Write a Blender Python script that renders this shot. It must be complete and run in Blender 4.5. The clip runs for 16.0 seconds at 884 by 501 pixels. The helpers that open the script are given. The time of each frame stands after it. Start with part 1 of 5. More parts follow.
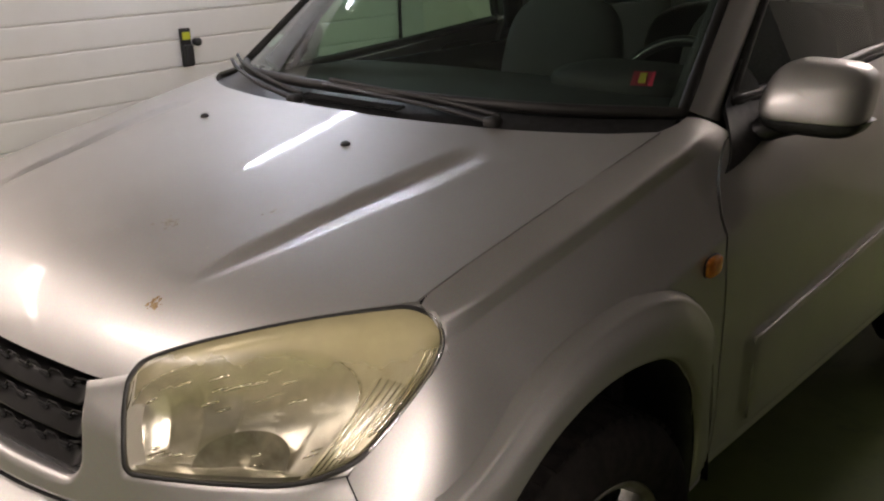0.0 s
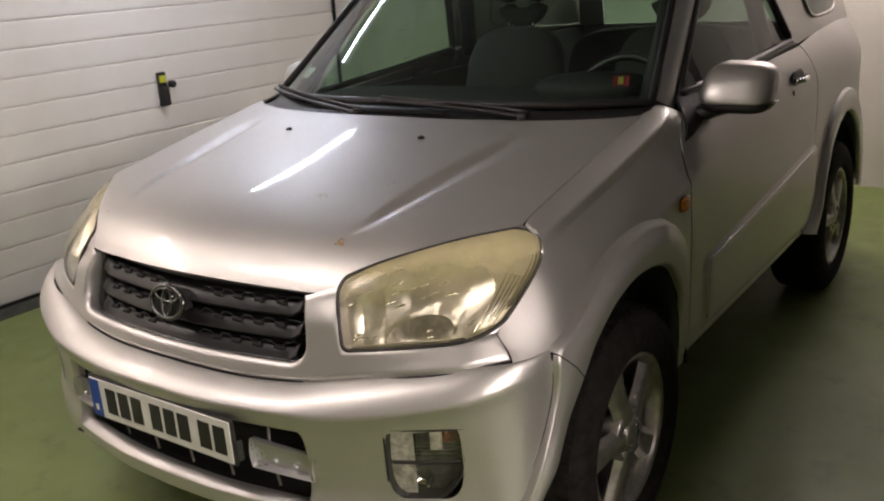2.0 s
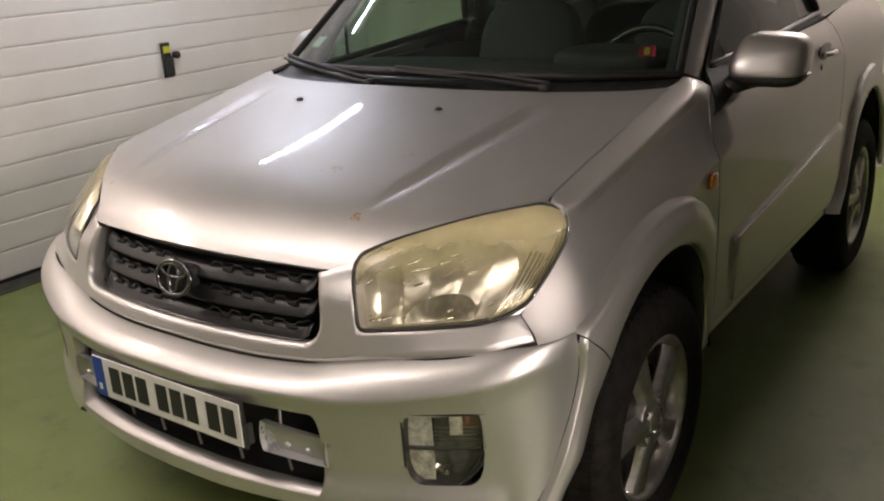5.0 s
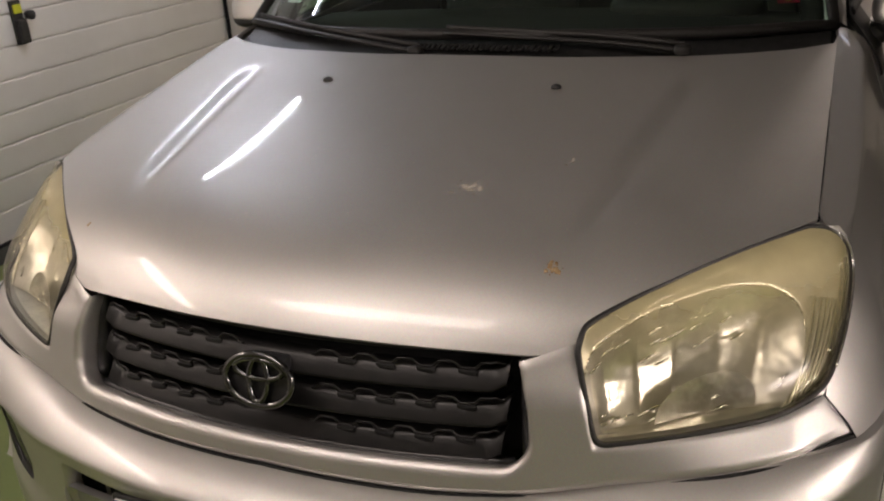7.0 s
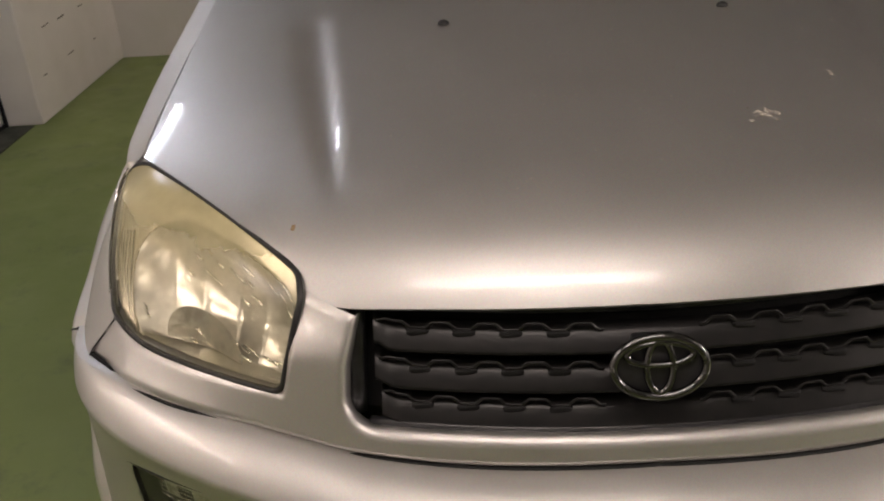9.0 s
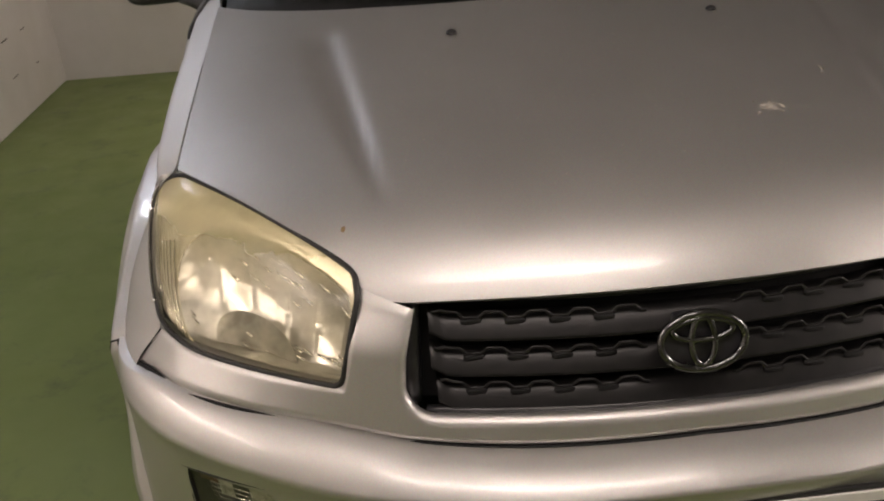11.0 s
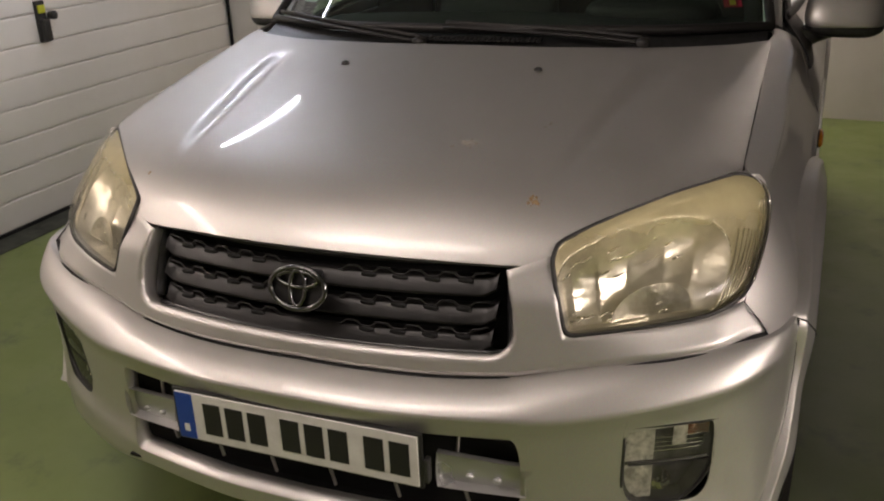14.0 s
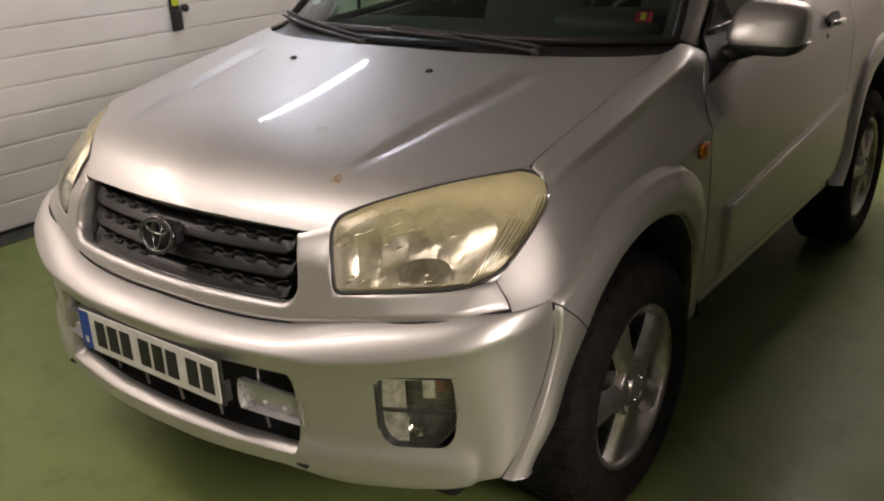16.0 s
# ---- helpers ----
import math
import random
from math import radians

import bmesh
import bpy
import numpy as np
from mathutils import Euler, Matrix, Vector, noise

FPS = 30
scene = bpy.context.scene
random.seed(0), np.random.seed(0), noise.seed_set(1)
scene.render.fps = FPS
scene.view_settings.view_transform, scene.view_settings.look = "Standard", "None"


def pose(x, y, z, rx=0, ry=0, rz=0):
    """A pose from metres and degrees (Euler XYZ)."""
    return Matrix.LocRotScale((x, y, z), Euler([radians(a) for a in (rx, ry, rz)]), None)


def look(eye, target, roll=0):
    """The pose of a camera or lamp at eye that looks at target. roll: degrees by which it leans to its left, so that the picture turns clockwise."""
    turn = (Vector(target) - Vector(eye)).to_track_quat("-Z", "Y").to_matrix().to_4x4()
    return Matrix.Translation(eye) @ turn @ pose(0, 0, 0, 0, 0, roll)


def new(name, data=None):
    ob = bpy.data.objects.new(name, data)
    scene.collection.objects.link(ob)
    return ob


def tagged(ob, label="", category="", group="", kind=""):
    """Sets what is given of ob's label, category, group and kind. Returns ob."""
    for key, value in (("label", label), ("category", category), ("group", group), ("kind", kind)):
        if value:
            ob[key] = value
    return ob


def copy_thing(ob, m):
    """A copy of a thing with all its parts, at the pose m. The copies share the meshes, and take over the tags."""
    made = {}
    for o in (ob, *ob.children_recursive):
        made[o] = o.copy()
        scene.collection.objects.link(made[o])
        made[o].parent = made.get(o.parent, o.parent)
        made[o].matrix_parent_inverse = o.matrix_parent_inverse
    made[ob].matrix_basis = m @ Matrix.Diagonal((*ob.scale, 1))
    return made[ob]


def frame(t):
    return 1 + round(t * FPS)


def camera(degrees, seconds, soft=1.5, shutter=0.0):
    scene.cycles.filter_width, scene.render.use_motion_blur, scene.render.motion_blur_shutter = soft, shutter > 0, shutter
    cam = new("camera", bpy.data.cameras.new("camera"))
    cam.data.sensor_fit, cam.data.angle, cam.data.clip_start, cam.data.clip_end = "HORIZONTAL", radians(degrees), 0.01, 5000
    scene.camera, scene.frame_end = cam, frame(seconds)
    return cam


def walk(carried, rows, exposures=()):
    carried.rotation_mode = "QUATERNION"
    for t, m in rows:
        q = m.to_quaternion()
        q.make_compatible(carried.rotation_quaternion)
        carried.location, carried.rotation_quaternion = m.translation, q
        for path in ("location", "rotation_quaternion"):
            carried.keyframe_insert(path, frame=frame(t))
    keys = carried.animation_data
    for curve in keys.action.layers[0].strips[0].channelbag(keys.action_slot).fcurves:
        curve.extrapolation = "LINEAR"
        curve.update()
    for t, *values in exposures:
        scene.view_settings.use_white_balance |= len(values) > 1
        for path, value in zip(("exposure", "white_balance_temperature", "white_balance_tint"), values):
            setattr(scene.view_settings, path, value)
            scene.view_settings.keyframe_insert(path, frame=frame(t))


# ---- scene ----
cam = camera(51.99, 16.0, soft=2.1)
PATH = [
    (0, (1.636, -0.293, 1.505), (0.326, 1.064, 0.840), -1.88),
    (0.5, (1.712, -0.607, 1.537), (0.444, 0.811, 0.920), -2.43),
    (1, (1.734, -0.872, 1.556), (0.538, 0.619, 0.970), -3.02),
    (1.5, (1.750, -1.078, 1.566), (0.622, 0.457, 0.956), -3.94),
    (2, (1.767, -1.143, 1.568), (0.644, 0.398, 0.965), -3.87),
    (2.5, (1.760, -1.156, 1.572), (0.647, 0.394, 0.973), -3.72),
    (3, (1.763, -1.150, 1.566), (0.671, 0.416, 0.971), -3.44),
    (3.2, (1.758, -1.147, 1.572), (0.676, 0.423, 0.969), -3.27),
    (5.3, (1.632, -1.060, 1.534), (0.491, 0.443, 0.874), -3.34),
    (5.5, (1.554, -0.993, 1.550), (0.386, 0.489, 0.887), -3.65),
    (6, (1.341, -0.858, 1.529), (0.257, 0.657, 0.799), -2.27),
    (6.5, (1.036, -0.854, 1.544), (0.172, 0.785, 0.790), -3.97),
    (7, (0.749, -0.822, 1.529), (-0.006, 0.852, 0.737), -3.96),
    (7.5, (0.442, -0.823, 1.516), (-0.168, 0.867, 0.637), -2.81),
    (8, (0.153, -0.899, 1.527), (-0.195, 0.849, 0.620), -5.06),
    (8.5, (-0.051, -0.842, 1.510), (-0.290, 0.929, 0.611), -4.86),
    (9, (-0.229, -0.811, 1.493), (-0.292, 0.970, 0.585), -4.23),
    (9.2, (-0.296, -0.826, 1.518), (-0.306, 0.939, 0.576), -4.88),
    (11.3, (-0.394, -0.879, 1.508), (-0.297, 0.910, 0.620), -4.39),
    (11.5, (-0.392, -0.879, 1.505), (-0.289, 0.907, 0.610), -4.12),
    (12, (-0.362, -0.874, 1.519), (-0.262, 0.904, 0.609), -2.94),
    (12.5, (-0.166, -0.901, 1.527), (-0.295, 0.920, 0.709), -3.28),
    (13, (0.137, -0.980, 1.549), (-0.201, 0.816, 0.737), -1.82),
    (13.5, (0.473, -1.152, 1.559), (-0.037, 0.611, 0.766), -2.11),
    (14, (0.856, -1.192, 1.524), (0.138, 0.516, 0.772), -2.47),
    (14.5, (1.162, -1.229, 1.527), (0.205, 0.356, 0.771), -3.94),
    (15, (1.415, -1.245, 1.550), (0.423, 0.332, 0.823), -2.52),
    (15.5, (1.632, -1.120, 1.540), (0.505, 0.384, 0.856), -1.50),
    (16, (1.746, -1.038, 1.544), (0.608, 0.435, 0.812), -2.40),
]
# the clip's camera darkens and warms its picture a little while it is over the bonnet
EXPOSURE = [(0, -0.17, 6500, 10), (1, -0.22, 6500, 10), (2, -0.04, 6450, 10), (5.5, 0.02, 6550, 10), (6, -0.25, 6600, 10), (6.5, -0.35, 6650, 10), (7.5, -0.42, 6700, 10), (8.5, -0.33, 6700, 10), (9, -0.3, 6650, 10), (12, -0.26, 6600, 10), (13.5, -0.36, 6700, 10), (14.5, -0.27, 6600, 10), (15.5, 0.0, 6600, 10), (16, -0.08, 6600, 10)]
walk(cam, [(t, look(e, g, r)) for t, e, g, r in PATH], EXPOSURE)
EAST_A, EAST_B = (1.70, 3.9, 2.36), (1.70, 4.6, 2.36)
TUBE_A, TUBE_B = (-1.86, 1.72, 2.25), (-1.72, 2.55, 2.25)
# ends, strength and radius of the warm lamps; the first follows the bonnet highlight, the rest are unseen fill
WARM_TUBES = [((-0.95, -0.66, 2.38), (0.35, -0.66, 2.38), 18.0, 0.11), ((4.3, -1.6, 2.15), (4.3, 0.0, 2.15), 72.0, 0.16), ((-2.35, -1.2, 2.44), (-2.35, 0.1, 2.44), 28.0, 0.055), ((-0.3, 4.45, 2.44), (0.95, 4.45, 2.44), 68.0, 0.055)]

# ---- world and light ----
world = bpy.data.worlds.new("world")
scene.world = world
world.use_nodes = True
world.node_tree.nodes["Background"].inputs[0].default_value = (0.02, 0.02, 0.022, 1)


# ---- materials ----
def mat(name, colour, rough=0.5, metal=0.0, coat=0.0, coat_rough=0.03, spec=0.5):
    m = bpy.data.materials.new(name)
    m.use_nodes = True
    b = m.node_tree.nodes["Principled BSDF"]
    b.inputs["Base Color"].default_value = (*colour, 1)
    b.inputs["Roughness"].default_value = rough
    b.inputs["Metallic"].default_value = metal
    b.inputs["Coat Weight"].default_value = coat
    b.inputs["Coat Roughness"].default_value = coat_rough
    b.inputs["Specular IOR Level"].default_value = spec
    return m


def node(m, kind, **values):
    n = m.node_tree.nodes.new(kind)
    for key, v in values.items():
        n.inputs[key.replace("_", " ")].default_value = v
    return n


def join(m, a, out, b, into):
    m.node_tree.links.new(a.outputs[out], b.inputs[into])


def bsdf(m):
    return m.node_tree.nodes["Principled BSDF"]


def coords(m):
    return m.node_tree.nodes.new("ShaderNodeTexCoord")


def noisy(m, scale, detail=6.0, rough=0.6, source="Object"):
    n = node(m, "ShaderNodeTexNoise", Scale=scale, Detail=detail, Roughness=rough)
    join(m, coords(m), source, n, "Vector")
    return n


def ramp(m, n, stops, out="Fac"):
    r = m.node_tree.nodes.new("ShaderNodeValToRGB")
    e = r.color_ramp.elements
    while len(e) < len(stops):
        e.new(0.5)
    for k, (p, c) in zip(e, stops):
        k.position, k.color = p, (*c, 1) if len(c) == 3 else c
    join(m, n, out, r, "Fac")
    return r


def mix(m, fac, a, b, kind="MIX"):
    """A colour mix; fac, a and b are values or (node, output)."""
    x = m.node_tree.nodes.new("ShaderNodeMix")
    x.data_type, x.blend_type = "RGBA", kind
    for v, i in ((fac, 0), (a, 6), (b, 7)):
        if isinstance(v, tuple) and isinstance(v[0], bpy.types.Node):
            m.node_tree.links.new(v[0].outputs[v[1]], x.inputs[i])
        else:
            x.inputs[i].default_value = v if i == 0 else (*v, 1)
    return x


def bump(m, n, strength, distance=0.001, out="Fac"):
    b = node(m, "ShaderNodeBump", Strength=strength, Distance=distance)
    join(m, n, out, b, "Height")
    join(m, b, "Normal", bsdf(m), "Normal")
    return b


def speckled(m, scale, low, high, spread=(0.35, 0.65), into="Base Color", detail=6.0):
    r = ramp(m, noisy(m, scale, detail), ((spread[0], low), (spread[1], high)))
    join(m, r, "Color", bsdf(m), into)
    return r


grey3 = lambda v: (v, v, v)

# silver paint: metal flakes under a clear coat, with a film of dust and small bird and stone marks
PAINT = mat("silver_paint", (0.56, 0.535, 0.50), 0.46, 0.86, 0.5, 0.04)
flake = node(PAINT, "ShaderNodeTexVoronoi", Scale=900.0)
join(PAINT, coords(PAINT), "Object", flake, "Vector")
tone = mix(PAINT, (noisy(PAINT, 3.0), "Fac"), (0.54, 0.525, 0.505), (0.60, 0.585, 0.565))
fleck = mix(PAINT, 0.10, (tone, 2), (flake, "Color"), "OVERLAY")
join(PAINT, fleck, 2, bsdf(PAINT), "Base Color")
dust = ramp(PAINT, noisy(PAINT, 7.0, 10.0, 0.7), ((0.35, grey3(0.43)), (0.75, grey3(0.53))))
join(PAINT, dust, "Color", bsdf(PAINT), "Roughness")

CHROME = mat("chrome", (0.75, 0.75, 0.76), 0.12, 1.0)
speckled(CHROME, 40, grey3(0.06), grey3(0.2), into="Roughness")
ALLOY = mat("alloy", (0.50, 0.49, 0.47), 0.38, 0.9, 0.3)
speckled(ALLOY, 25, (0.34, 0.32, 0.295), (0.48, 0.465, 0.44))
RUBBER = mat("tyre_rubber", (0.022, 0.021, 0.020), 0.8, spec=0.12)
speckled(RUBBER, 30, (0.009, 0.0085, 0.008), (0.024, 0.021, 0.019))
bump(RUBBER, noisy(RUBBER, 300), 0.3)
BLACK = mat("black_plastic", (0.018, 0.018, 0.019), 0.42)
speckled(BLACK, 60, grey3(0.012), grey3(0.028))
bump(BLACK, noisy(BLACK, 700), 0.15)
SATIN = mat("satin_black", (0.020, 0.020, 0.024), 0.28, 0.0, 0.25, 0.15)
speckled(SATIN, 35, grey3(0.012), (0.03, 0.03, 0.034))
# near-black for joints and seals; also stands in for shade in deep openings
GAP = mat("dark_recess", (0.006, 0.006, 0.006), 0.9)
SEAL = mat("rubber_seal", (0.012, 0.011, 0.010), 0.5)
CLOTH = mat("seat_cloth", (0.050, 0.052, 0.048), 0.95)
speckled(CLOTH, 180, (0.024, 0.025, 0.024), (0.05, 0.052, 0.048))
bump(CLOTH, noisy(CLOTH, 600), 0.4)
DASH = mat("dash_plastic", (0.030, 0.031, 0.030), 0.7)
speckled(DASH, 120, grey3(0.012), grey3(0.024))
DULLAMBER = mat("dull_amber", (0.13, 0.050, 0.018), 0.3, 0.0, 0.4)
AMBER = mat("amber_lens", (0.75, 0.22, 0.01), 0.25, 0.0, 0.6)
speckled(AMBER, 90, (0.62, 0.17, 0.01), (0.85, 0.28, 0.02))
BRIGHT = mat("silver_plastic", (0.55, 0.55, 0.55), 0.30, 0.75, 0.2)
speckled(BRIGHT, 9, grey3(0.26), grey3(0.40), into="Roughness")
PLATE = mat("plate_white", (0.72, 0.71, 0.68), 0.35)
speckled(PLATE, 25, (0.66, 0.65, 0.61), (0.76, 0.75, 0.72))
BLUE = mat("plate_blue", (0.012, 0.055, 0.30), 0.35)
INK = mat("ink", (0.012, 0.012, 0.012), 0.5)
YELLOW = mat("yellow_print", (0.40, 0.36, 0.04), 0.6)
RED = mat("red_print", (0.24, 0.012, 0.03), 0.6)
PALE = mat("pale_print", (0.55, 0.68, 0.62), 0.6)
REFLECT = mat("lamp_reflector", (0.80, 0.79, 0.74), 0.08, 1.0)
bump(REFLECT, noisy(REFLECT, 45, 2.0), 0.35, 0.004)
SMOKY = mat("smoky_reflector", (0.80, 0.77, 0.70), 0.30, 0.95)
speckled(SMOKY, 20, (0.62, 0.60, 0.55), (0.86, 0.84, 0.78))
bump(SMOKY, noisy(SMOKY, 24, 2.0), 0.35, 0.006)
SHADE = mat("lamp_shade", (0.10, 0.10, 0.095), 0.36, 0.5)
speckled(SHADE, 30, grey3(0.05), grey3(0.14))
HAZED = mat("hazed_reflector", (0.30, 0.29, 0.25), 0.30, 0.9)
speckled(HAZED, 26, (0.28, 0.27, 0.235), (0.58, 0.56, 0.49))
bump(HAZED, noisy(HAZED, 40, 2.0), 0.5, 0.006)
# pale colour that stands in for light gathered inside the bumper lamps
LIT_BACK = mat("lit_lamp_back", (0.80, 0.79, 0.74), 0.30, 0.45)
speckled(LIT_BACK, 60, (0.34, 0.33, 0.30), (0.80, 0.79, 0.74))
bump(LIT_BACK, noisy(LIT_BACK, 150, 2.0), 0.5, 0.003)
DARKCHROME = mat("aged_chrome", (0.15, 0.15, 0.15), 0.16, 1.0)
speckled(DARKCHROME, 60, grey3(0.10), grey3(0.3), into="Roughness")
LOUVRE = mat("louvre_plastic", (0.016, 0.0155, 0.0155), 0.34, spec=0.34)
speckled(LOUVRE, 40, grey3(0.008), (0.014, 0.0130, 0.0130))
bump(LOUVRE, noisy(LOUVRE, 500), 0.12)
HOUSING = mat("lamp_housing", (0.80, 0.76, 0.63), 0.28, 0.75)
speckled(HOUSING, 30, (0.60, 0.56, 0.44), (0.74, 0.70, 0.57))
RUST = mat("rust_mark", (0.30, 0.15, 0.04), 0.8)
speckled(RUST, 160, (0.24, 0.14, 0.06), (0.42, 0.31, 0.17))
MARK = mat("dried_splash", (0.52, 0.46, 0.38), 0.8)
speckled(MARK, 160, (0.36, 0.33, 0.28), (0.52, 0.48, 0.41))

DUST = mat("dust_speck", (0.62, 0.59, 0.54), 0.8)


def see_through(name, tint, haze, haze_colour, gloss=0.05, rough=0.02):
    """A clear pane: tinted passage, a little scattering and a mirror gloss on top."""
    m = bpy.data.materials.new(name)
    m.use_nodes = True
    t = m.node_tree
    t.nodes.remove(t.nodes["Principled BSDF"])
    clear, milk, shine = node(m, "ShaderNodeBsdfTransparent"), node(m, "ShaderNodeBsdfDiffuse"), node(m, "ShaderNodeBsdfGlossy", Roughness=rough)
    clear.inputs["Color"].default_value = (*tint, 1)
    milk.inputs["Color"].default_value = (*haze_colour, 1)
    body, top = t.nodes.new("ShaderNodeMixShader"), t.nodes.new("ShaderNodeMixShader")
    if isinstance(haze, (int, float)):
        body.inputs[0].default_value = haze
    else:
        t.links.new(haze(m), body.inputs[0])
    t.links.new(clear.outputs[0], body.inputs[1])
    t.links.new(milk.outputs[0], body.inputs[2])
    f = node(m, "ShaderNodeLayerWeight", Blend=0.5)
    p = m.node_tree.nodes.new("ShaderNodeMath")
    p.operation = "POWER"
    p.inputs[1].default_value = 4.0
    t.links.new(f.outputs["Facing"], p.inputs[0])
    k = m.node_tree.nodes.new("ShaderNodeMath")
    k.operation = "MULTIPLY_ADD"
    k.inputs[1].default_value, k.inputs[2].default_value = 0.7, gloss
    t.links.new(p.outputs[0], k.inputs[0])
    t.links.new(k.outputs[0], top.inputs[0])
    t.links.new(body.outputs[0], top.inputs[1])
    t.links.new(shine.outputs[0], top.inputs[2])
    t.links.new(top.outputs[0], t.nodes["Material Output"].inputs[0])
    return m


def yellowing(m):
    """Sun-worn film on a lamp cover: dense over the top, thin below, streaky."""
    sep = m.node_tree.nodes.new("ShaderNodeSeparateXYZ")
    join(m, coords(m), "Object", sep, "Vector")
    up = node(m, "ShaderNodeMapRange")
    for i, v in zip(range(1, 5), (0.862, 0.955, 0.05, 0.48)):
        up.inputs[i].default_value = v
    join(m, sep, "Z", up, "Value")
    n = noisy(m, 14, 8.0)
    a = m.node_tree.nodes.new("ShaderNodeMath")
    a.operation = "MULTIPLY_ADD"
    join(m, n, "Fac", a, 0)
    a.inputs[1].default_value = 0.3
    b = m.node_tree.nodes.new("ShaderNodeMath")
    b.operation = "SUBTRACT"
    join(m, up, "Result", a, 2)
    join(m, a, 0, b, 0)
    b.inputs[1].default_value = 0.15
    b.use_clamp = True
    return b.outputs[0]


GLASS = see_through("window_glass", (0.55, 0.71, 0.59), 0.01, (0.4, 0.45, 0.42))
DARKGLASS = see_through("tinted_glass", (0.36, 0.42, 0.39), 0.01, (0.4, 0.4, 0.4))
LENS = see_through("yellowed_lamp_cover", (0.93, 0.91, 0.82), yellowing, (0.70, 0.62, 0.34), 0.04, 0.20)
CLEARLENS = see_through("clear_lamp_cover", (0.88, 0.87, 0.82), 0.03, (0.6, 0.58, 0.5))

# the garage
FLOOR = mat("green_floor_paint", (0.11, 0.19, 0.045), 0.32)
base = ramp(FLOOR, noisy(FLOOR, 0.9, 8.0), ((0.3, (0.140, 0.180, 0.051)), (0.7, (0.190, 0.240, 0.073))))
scuff = ramp(FLOOR, noisy(FLOOR, 4.5, 10.0, 0.72), ((0.54, (0, 0, 0)), (0.74, (1, 1, 1))))
worn = mix(FLOOR, (scuff, "Color"), (base, "Color"), (0.095, 0.115, 0.045))
join(FLOOR, worn, 2, bsdf(FLOOR), "Base Color")
shine = ramp(FLOOR, noisy(FLOOR, 5.0, 8.0), ((0.3, grey3(0.42)), (0.7, grey3(0.62))))
join(FLOOR, shine, "Color", bsdf(FLOOR), "Roughness")
bump(FLOOR, noisy(FLOOR, 30, 8.0), 0.25, 0.002)
WALL = mat("white_wall_paint", (0.70, 0.66, 0.61), 0.75)
speckled(WALL, 1.6, (0.63, 0.59, 0.54), (0.74, 0.70, 0.66), (0.3, 0.7), detail=9.0)
bump(WALL, noisy(WALL, 22, 10.0, 0.7), 0.5, 0.006)
DOORPAINT = mat("garage_door_paint", (0.74, 0.71, 0.66), 0.42)
speckled(DOORPAINT, 2.2, (0.76, 0.735, 0.70), (0.83, 0.81, 0.78), (0.3, 0.7), detail=8.0)
bump(DOORPAINT, noisy(DOORPAINT, 160, 4.0), 0.12, 0.002)
CEIL = mat("ceiling_paint", (0.32, 0.31, 0.30), 0.85)
speckled(CEIL, 1.5, (0.20, 0.195, 0.19), (0.28, 0.27, 0.26))
DIM = mat("grey_concrete", (0.20, 0.19, 0.17), 0.85)
speckled(DIM, 1.2, (0.13, 0.128, 0.122), (0.24, 0.236, 0.225))
# very dark, so the added blocker mirrors as shade in the car's side
LIGHT_BLOCK = mat("light_block_dark", (0.06, 0.056, 0.055), 0.85)
speckled(LIGHT_BLOCK, 1.2, (0.035, 0.033, 0.034), (0.08, 0.074, 0.072))
CRACK = mat("scratch_grey", (0.20, 0.18, 0.16), 0.9)
SILL = mat("dark_threshold", (0.030, 0.034, 0.026), 0.7)
speckled(SILL, 12, (0.018, 0.02, 0.015), (0.06, 0.065, 0.05))


def glow(name, colour, strength):
    m = mat(name, colour, 0.4)
    bsdf(m).inputs["Emission Color"].default_value = (*colour, 1)
    bsdf(m).inputs["Emission Strength"].default_value = strength
    return m


TUBE = glow("fluorescent_tube", (0.78, 0.82, 0.96), 94.0)
WARM_WHITE = (1.0, 0.865, 0.81)


# ---- mesh helpers ----
def link_mesh(name, verts, faces, material, parent=None, label="", smooth=True):
    me = bpy.data.meshes.new(name)
    me.from_pydata([tuple(float(c) for c in v) for v in verts], [], [tuple(int(i) for i in f) for f in faces])
    me.materials.append(material)
    if smooth:
        me.polygons.foreach_set("use_smooth", [True] * len(me.polygons))
    me.update()
    ob = new(name, me)
    ob.parent = parent
    if label:
        ob["label"] = label
    return ob


def part(name, bm, material, parent=None, label="", smooth=False):
    me = bpy.data.meshes.new(name)
    bm.to_mesh(me)
    bm.free()
    me.materials.append(material)
    if smooth:
        me.polygons.foreach_set("use_smooth", [True] * len(me.polygons))
    ob = new(name, me)
    ob.parent = parent
    if label:
        ob["label"] = label
    return ob


